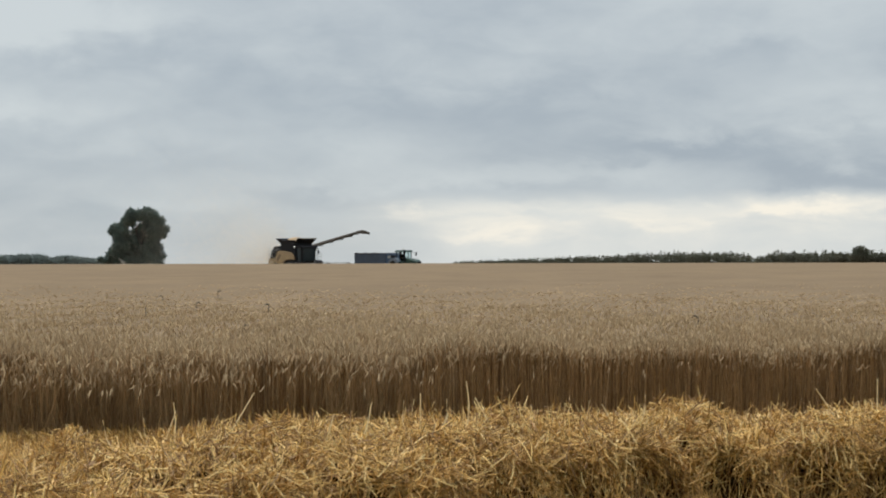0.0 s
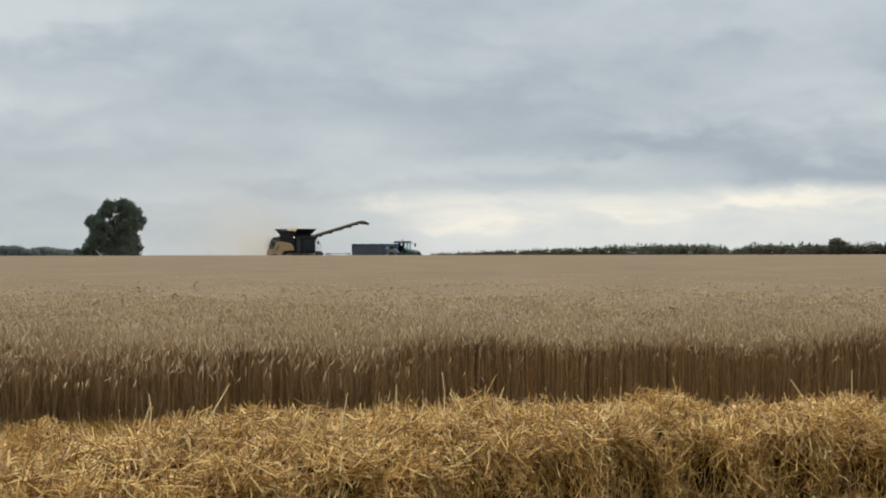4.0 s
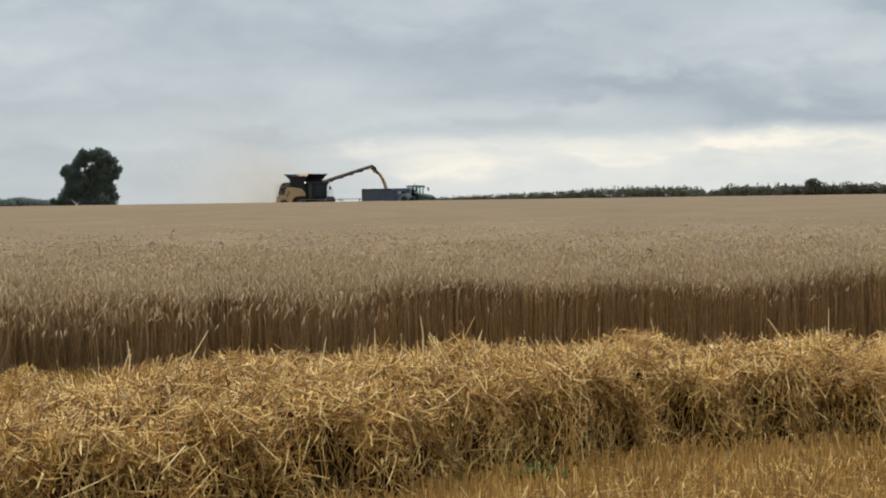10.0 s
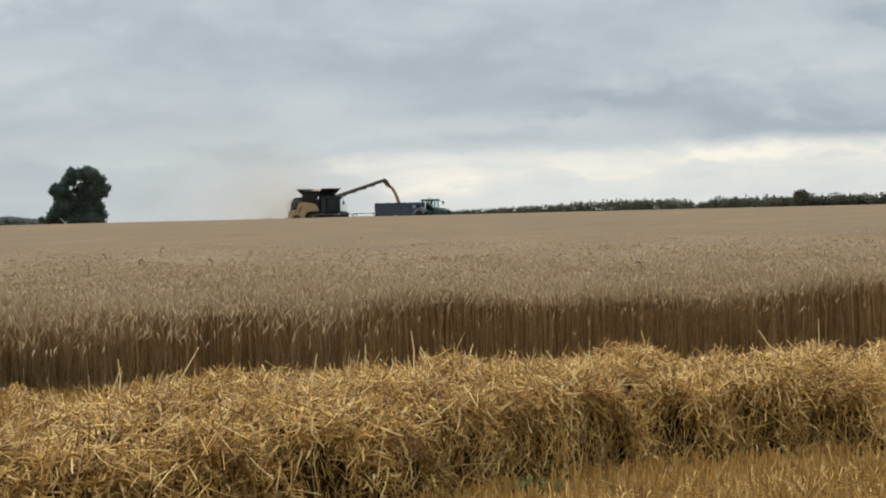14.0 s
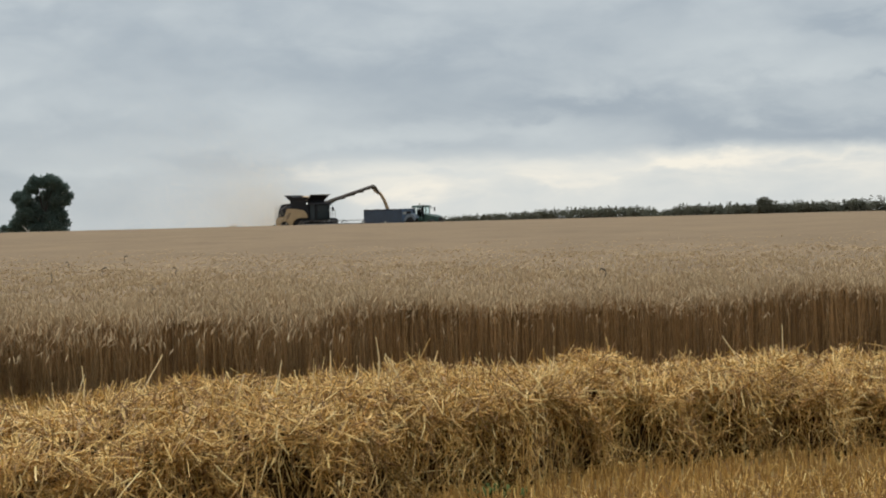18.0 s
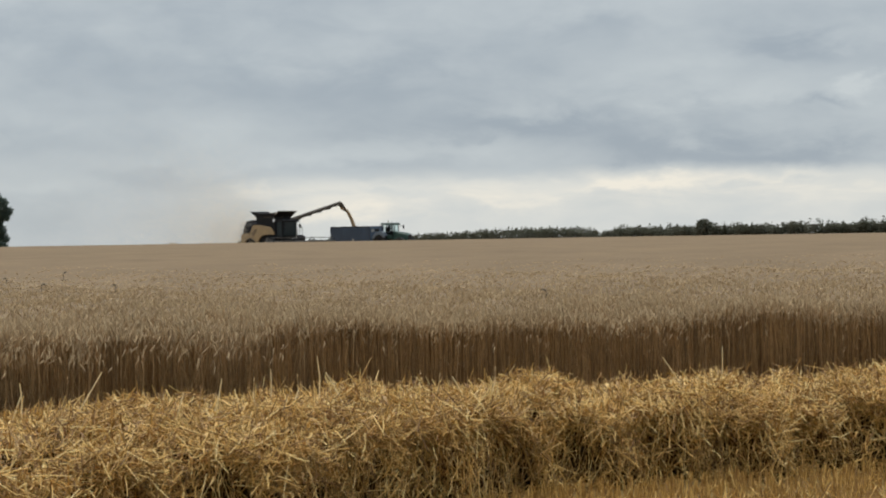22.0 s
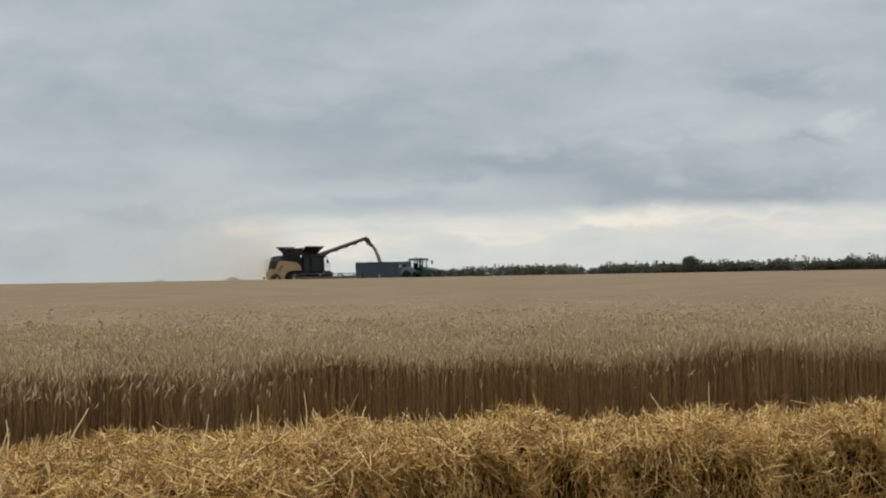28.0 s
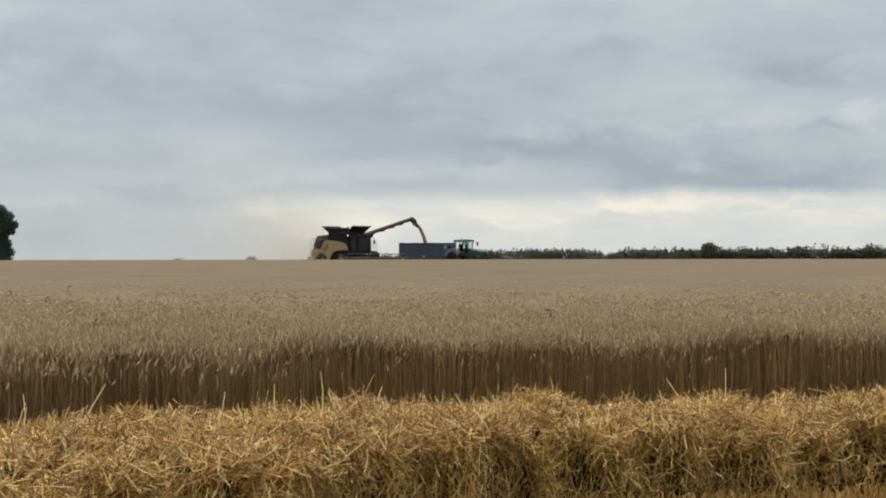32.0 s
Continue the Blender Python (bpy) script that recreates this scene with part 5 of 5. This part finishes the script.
def grain_trailer():
    c = empty("grain_trailer", pose(0, 0, 0), label="slate-blue high-sided tandem grain trailer behind a tractor", category="trailer")
    L, W = TR_L / 2, TR_W / 2
    z0, z1 = 1.15, 3.02
    part("floor", box(-L, L, -W, W, z0 - 0.08, z0, bevel=0.01), M_BLUE, c)
    for s in (-1, 1):
        side = part("side_wall", slab(((-L, z0), (L, z0), (L + 0.1, z1 - 0.1), (L - 0.4, z1), (-L + 0.1, z1 - 0.05), (-L - 0.08, z1 - 0.2)), s * W - 0.03, s * W + 0.03, 0.01), M_BLUE, c, "slate-blue steel side")
        for k in range(7):
            x = -L + 0.25 + k * (2 * L - 0.5) / 6
            part("side_rib", box(x - 0.035, x + 0.035, s * (W + 0.045) - 0.015, s * (W + 0.045) + 0.015, z0, z1 - 0.12, bevel=0.01), M_BLUE, side)
        part("top_rail", box(-L, L, s * W - 0.06, s * W + 0.06, z1 - 0.12, z1 - 0.02, bevel=0.02), M_BLUE, side)
    part("front_wall", box(L - 0.05, L + 0.03, -W, W, z0, z1 + 0.05, bevel=0.01), M_BLUE_LIGHT, c, "lighter blue front wall")
    part("maker_plate", box(L + 0.03, L + 0.05, -1.0, -0.45, 2.35, 2.7, bevel=0), M_PALE, c, "small pale plate on the front wall")
    part("window_slot", box(L + 0.03, L + 0.05, -0.4, 0.4, 2.4, 2.75, bevel=0), M_BLACK, c)
    part("tailgate", box(-L - 0.05, -L + 0.03, -W, W, z0, z1 - 0.1, bevel=0.01), M_BLUE, c)
    part("roll_sheet", tube(((-L, W + 0.02, z1 + 0.02), (L, W + 0.02, z1 + 0.02)), 0.09, 8), M_BLACK, c, "rolled black cover sheet")
    part("cover_roll", tube([(-L - 0.02 + k * (2 * L - 1.2) / 9, -W - 0.01, z1 + 0.03 + 0.035 * math.sin(k * 2.1)) for k in range(10)], 0.075, 8), M_BLACK, c, "slack black cover along the top edge")
    part("frame", box(-L + 0.2, L, -0.45, 0.45, 0.75, 1.07), M_DARK, c)
    part("drawbar", tube(((L, 0, 0.85), (L + 1.35, 0, 0.6)), 0.09, 8), M_DARK, c)
    for x in (-1.6, -0.35):
        for s in (-1, 1):
            wheel_parts("trailer_wheel", 0.58, 0.45, (x, s * 0.98, 0.58), c, M_BLACK, M_STEEL, 14)
        part("axle", tube(((x, -0.95, 0.58), (x, 0.95, 0.58)), 0.07), M_DARK, c)
    for s in (-1, 1):
        part("mudguard", box(-2.3, 0.35, s * 1.0 - 0.25, s * 1.0 + 0.25, 1.22 - 0.04, 1.22, bevel=0.01), M_DARK, c)
    part("marker_plate", box(0.4, 0.75, -W - 0.06, -W - 0.03, 1.2, 1.5, bevel=0), M_PALE, c, "small pale plate")
    return c


def tractor():
    c = empty("tractor", pose(0, 0, 0), label="green four-wheel-drive tractor with glazed cab pulling a trailer", category="tractor")
    for s in (-1, 1):
        wheel_parts("rear_wheel", 0.95, 0.62, (-0.55, s * 0.95, 0.95), c, M_BLACK, M_DARK, 16)
        wheel_parts("front_wheel", 0.7, 0.5, (2.75, s * 0.95, 0.7), c, M_BLACK, M_DARK, 14)
        part("fender", loft([[(x, s * 0.62, z), (x, s * 1.3, z), (x, s * 1.3, z + 0.06), (x, s * 0.62, z + 0.06)] for x, z in ((-1.72, 1.0), (-1.6, 1.4), (-1.35, 1.78), (-0.9, 2.02), (-0.3, 2.07), (0.2, 1.9), (0.42, 1.6))]), M_FENDER, c, "dusty grey rear mudguard")
        arc = [(-0.55 + 1.22 * math.cos(a), 0.95 + 1.14 * math.sin(a)) for a in np.linspace(2.75, 0.5, 8)]
        part("fender_skirt", slab(arc + [(-0.55 + (x + 0.55) * 0.74, 0.95 + (z - 0.95) * 0.74) for x, z in arc[::-1]], s * 1.32 - 0.03, s * 1.32 + 0.03, 0), M_FENDER, c, "dusty grey mudguard skirt")
        part("rear_lamp", box(-1.66, -1.58, s * 1.1 - 0.1, s * 1.1 + 0.1, 1.5, 1.65, bevel=0.01), material("lamp_red", (0.35, 0.02, 0.02), 0.4), c)
    part("chassis", box(-1.0, 3.0, -0.35, 0.35, 0.6, 1.15), M_DARK, c)
    part("bonnet", loft([[(x, -w, 1.1), (x, w, 1.1), (x, w, z - 0.15), (x, w - 0.15, z), (x, -w + 0.15, z), (x, -w, z - 0.15)] for x, w, z in ((0.95, 0.5, 2.12), (2.4, 0.46, 2.0), (3.25, 0.42, 1.85), (3.45, 0.36, 1.7))]), M_GREEN, c, "green bonnet")
    part("grille", box(3.4, 3.5, -0.32, 0.32, 1.1, 1.68, bevel=0.02), M_BLACK, c)
    part("front_weight", box(3.45, 4.0, -0.45, 0.45, 0.65, 1.15, bevel=0.06), M_DARK, c, "dark front weight block")
    part("front_axle", tube(((2.75, -0.9, 0.7), (2.75, 0.9, 0.7)), 0.1), M_DARK, c)
    part("rear_axle", tube(((-0.55, -0.9, 0.95), (-0.55, 0.9, 0.95)), 0.14), M_DARK, c)
    cab = part("cab", box(-0.55, 1.0, -0.75, 0.75, 1.25, 1.75, bevel=0.05), M_GREEN, c, "green cab base")
    part("cab_roof", loft([[(-0.75 + f, -0.85 + f, z), (1.15 - f, -0.85 + f, z), (1.15 - f, 0.85 - f, z), (-0.75 + f, 0.85 - f, z)] for f, z in ((0.05, 2.86), (0.0, 2.93), (0.12, 3.1))]), M_GREEN, cab, "green cab roof")
    for x, y in ((-0.5, 0.7), (-0.5, -0.7), (0.25, 0.74), (0.25, -0.74), (0.98, 0.66), (0.98, -0.66)):
        part("cab_post", box(x - 0.045, x + 0.045, y - 0.045, y + 0.045, 1.75, 2.9, bevel=0.01), M_DARK, cab)
    for s in (-1, 1):
        part("side_window", box(-0.45, 0.93, s * 0.7 - 0.01, s * 0.7 + 0.01, 1.76, 2.86, bevel=0), M_GLASS, cab, "clear side window")
    part("windscreen", box(0.97, 0.99, -0.6, 0.6, 1.76, 2.86, bevel=0), M_GLASS, cab, "clear windscreen")
    part("operator_seat", loft([[(-0.35, -0.28, z), (x1, -0.28, z), (x1, 0.28, z), (-0.35, 0.28, z)] for x1, z in ((0.2, 1.75), (0.2, 1.95), (-0.15, 2.05), (-0.2, 2.6))]), M_BLACK, cab, "black seat")
    part("steering_wheel", tube(((0.75, 0, 1.75), (0.55, 0, 2.15), (0.54, 0, 2.18)), (0.05, 0.05, 0.2), 12), M_BLACK, cab)
    part("exhaust", tube(((1.15, -0.62, 1.6), (1.15, -0.62, 3.05), (1.08, -0.62, 3.15)), 0.07, 8), M_DARK, c, "dark exhaust stack")
    part("beacon", tube(((-0.6, 0.55, 3.1), (-0.6, 0.55, 3.34)), (0.06, 0.05), 8), M_RIM, c)
    for s in (-1, 1):
        arm = part("mirror_arm", tube(((1.05, s * 0.75, 2.75), (1.2, s * 1.35, 2.8)), 0.02, 6), M_DARK, c)
        part("mirror", box(1.15, 1.25, s * 1.35 - 0.11, s * 1.35 + 0.11, 2.42, 2.84, bevel=0.02), M_DARK, arm)
    part("hitch", box(-1.6, -0.9, -0.12, 0.12, 0.5, 0.75, bevel=0.02), M_DARK, c)
    for o in c.children_recursive:      # a large row-crop size
        if o.type == "MESH":
            o.data.transform(Matrix.Diagonal((1.1, 1.0, 1.12, 1)))
        o.location = (o.location.x * 1.1, o.location.y, o.location.z * 1.12)
    return c


trailer, puller = grain_trailer(), tractor()

# ---- the stream of grain: clumps that leave the spout ----
STREAM_AT = Vector((0.75, 1.3 + 10.1, 3.75 + 1.7))


def stream():
    s = empty("grain_stream", pose(0, 0, 0), label="arc of golden grain pouring from the auger spout", category="grain")
    clumps = []
    r = random.Random(3)
    for k in range(16):
        f = k / 15
        bm = bmesh.new()
        bmesh.ops.create_icosphere(bm, subdivisions=2, radius=1.0)
        w = 0.19 + 0.07 * f
        for v in bm.verts:
            q = 1 + 0.22 * noise.noise(v.co * 2.3 + Vector((k, 0, 0)))
            v.co = Vector((v.co.x * w * q, v.co.y * w * q, v.co.z * 0.24 * q))
        clumps.append(part("grain_clump", bm, M_GRAIN, s))
    return s, clumps


grain_stream, grain_clumps = stream()
trickle = []
for k in range(12):
    bm = bmesh.new()
    bmesh.ops.create_icosphere(bm, subdivisions=1, radius=1.0)
    for v in bm.verts:
        v.co = Vector((v.co.x * 0.055, v.co.y * 0.055, v.co.z * 0.22 * (1 + 0.3 * noise.noise(v.co * 2 + Vector((k, 3, 0))))))
    trickle.append(part("grain_trickle", bm, M_GRAIN, grain_stream, "first thin trickle of grain"))


# ---- dust that the harvester raises ----
def dust():
    d = empty("dust_cloud", pose(0, 0, 0), label="thin drifting tan dust behind the combine", category="dust", kind="stuff")
    r = np.random.default_rng(31)
    n = 330000
    along = -r.gamma(2.0, 6.5, n)
    spread = 1.6 + np.abs(along) * 0.24
    loc = np.stack([along - 2.0, r.normal(0, 1, n) * spread, np.abs(1.2 + r.normal(0, 1, n) * spread * 1.15 + 0.12 * np.abs(along))], -1)
    s = r.uniform(0.018, 0.043, n)
    V = np.array([(-0.5, -0.5, 0), (0.5, -0.5, 0), (0, 0.6, 0)])
    P, Q = scatter(V, np.array([(0, 1, 2)]), turn_np(r.uniform(0, 6.28, n), r.uniform(0, 3.1, n), r.uniform(0, 6.28, n)), np.stack([s, s, s], -1), loc)
    sheet("dust_motes", P, Q, M_DUST, d)
    return d


dust_cloud = dust()


# ---- straw that the harvester drops behind it ----
def straw_heap(seed):
    r = np.random.default_rng(seed)
    h = empty("straw_heap", pose(0, 0, 0), label="low heap of straw dropped behind the combine", category="straw", group="dropped straw")
    bm = bmesh.new()
    bmesh.ops.create_icosphere(bm, subdivisions=3, radius=1.0)
    for v in bm.verts:
        v.co = Vector((v.co.x * 1.3, v.co.y * 0.9, max(0, v.co.z) * 1.3 * (1 + 0.2 * noise.noise(v.co * 3))))
    part("straw_core", bm, M_OLD_STRAW, h)
    n = 3000
    d = r.normal(0, 1, (n, 3))
    d /= np.linalg.norm(d, axis=1)[:, None]
    d[:, 2] = np.abs(d[:, 2])
    V, T = rod(3, (0, 0.5, 1), (0.008, 0.008, 0.006), bow=0.03)
    P, Q = scatter(V, T, turn_np(r.uniform(0, 6.28, n), r.normal(1.5, 0.4, n), 0 * d[:, 0]), np.stack([np.ones(n), np.ones(n), r.uniform(0.2, 0.5, n)], -1), d * np.array([1.3, 0.9, 1.33]))
    sheet("straw_cover", P, Q, M_OLD_STRAW, h)
    return h


HEAPS = [(straw_heap(50 + k), t) for k, t in enumerate((7.9, 20.3))]


# ---- everything that moves ----
HOP = 4.72


def combine_pose(t):
    x, y, h = vehicle_line(t)
    z = 5.00425 + 0.0234035 * t - 0.00017545 * t * t - HOP
    return pose(x, y, z, 0, 0, -h)


def trailer_pose(t):
    h = radians(vehicle_line(t)[2])
    cx = -18.42 + 0.7452 * t + 0.007645 * t * t - 0.000156 * t ** 3
    cy = 269.5 - 31 * t / 32
    x = cx + TR_L / 2 * math.cos(h) + TR_W / 2 * math.sin(h)
    y = cy - TR_L / 2 * math.sin(h) + TR_W / 2 * math.cos(h)
    z = 3.15 + 0.0185 * t - 3.02
    return pose(x, y, z, 0, 0, -math.degrees(h))


def motions():
    times = [0, 2, 4, 6, 8, 8.3, 8.6, 8.9, 9.2, 10, 12, 14, 16, 18, 20, 22, 24, 26, 28, 30, 32]
    walk(combine, [(t, combine_pose(t)) for t in times])
    walk(trailer, [(t, trailer_pose(t)) for t in times])
    walk(puller, [(t, trailer_pose(t) @ pose(TR_L / 2 + 2.3, 0, 0)) for t in times])
    walk(grain_stream, [(t, combine_pose(t)) for t in times])
    walk(dust_cloud, [(t, combine_pose(t)) for t in times])
    # the tank empties as the grain runs out
    walk(grain_heap, [(t, combine_pose(t) @ pose(-0.3, 0, float(np.interp(t, (0, 8.0, 20, 32), (4.56, 4.55, 4.2, 3.9))))) for t in times])
    # the grain waits in the tank, runs up the auger and down its stretch of the arc, a thin trickle first
    for pieces, start, fall in ((trickle, 7.55, 0.4), (grain_clumps, 8.2, 0.35)):
        for k, clump in enumerate(pieces):
            f = k / (len(pieces) - 1)
            rows = [(t, pose(*at, 75, 0, 0)) for t, at in ((0, (-0.3 + 0.06 * k, 0, 3.7)), (start - 1.1, (-0.3 + 0.06 * k, 0, 3.7)), (start - 0.8, (0.6, 0.9, 3.72)), (start - 0.6, (0.75, 1.8, 3.85)), (start - 0.12, (0.75, 10.3, 5.98)))]
            for t in [start + fall * q / 6 for q in range(8)] + [32]:
                g = min(f, max(0.0, (t - start) / fall))
                y = STREAM_AT.y + 2.0 * g ** 0.8 - 0.1 - 0.3 * (1 - min(1, g * 6))
                z = STREAM_AT.z - 0.05 - 1.2 * g - 1.55 * g * g
                slope = math.degrees(math.atan2(1.4, 1.0 + 3.1 * g))
                rows.append((t, pose(STREAM_AT.x, y, z, slope, 0, 0)))
            walk(clump, rows)
    # straw leaves the hood and stays where it falls
    for heap, drop in HEAPS:
        def lying(t):
            m = combine_pose(min(t, drop)) @ pose(-3.6, 0, 0)
            return pose(m.translation.x, m.translation.y, m.translation.z + (0.0 if t < drop else 0.02), 0, 0, -48)
        walk(heap, [(t, lying(t)) for t in (0, 4, drop - 0.1, drop, 24, 28, 32)])
    # the spout folds down before the grain comes
    spout = [o for o in combine.children_recursive if o.name.startswith("auger_spout")][0]
    walk(spout, [(t, pose(0, 9.4, 2.26, -a, 0, 0)) for t, a in ((0, 6), (4, 6), (5.5, 12), (6.5, 20), (7.2, 30), (7.9, 40), (9, 40), (32, 40))])
    # the reel turns
    reel = [o for o in combine.children if o.name.startswith("reel") and o.type == "EMPTY"][0]
    walk(reel, [(t, pose(5.05, 0, 1.12, 0, 60.0 * t, 0)) for t in range(0, 33)])
    # wheels roll with the ground covered
    for thing, names in ((combine, {"rear_wheel": 0.74}), (trailer, {"trailer_wheel": 0.58}), (puller, {"rear_wheel": 0.95, "front_wheel": 0.7})):
        for o in thing.children:
            r = names.get(o.name.split(".")[0])
            if r:
                at = o.location.copy()
                walk(o, [(t * 0.5, pose(*at, 0, math.degrees(1.28 * t * 0.5 / r), 0)) for t in range(0, 65)])


motions()
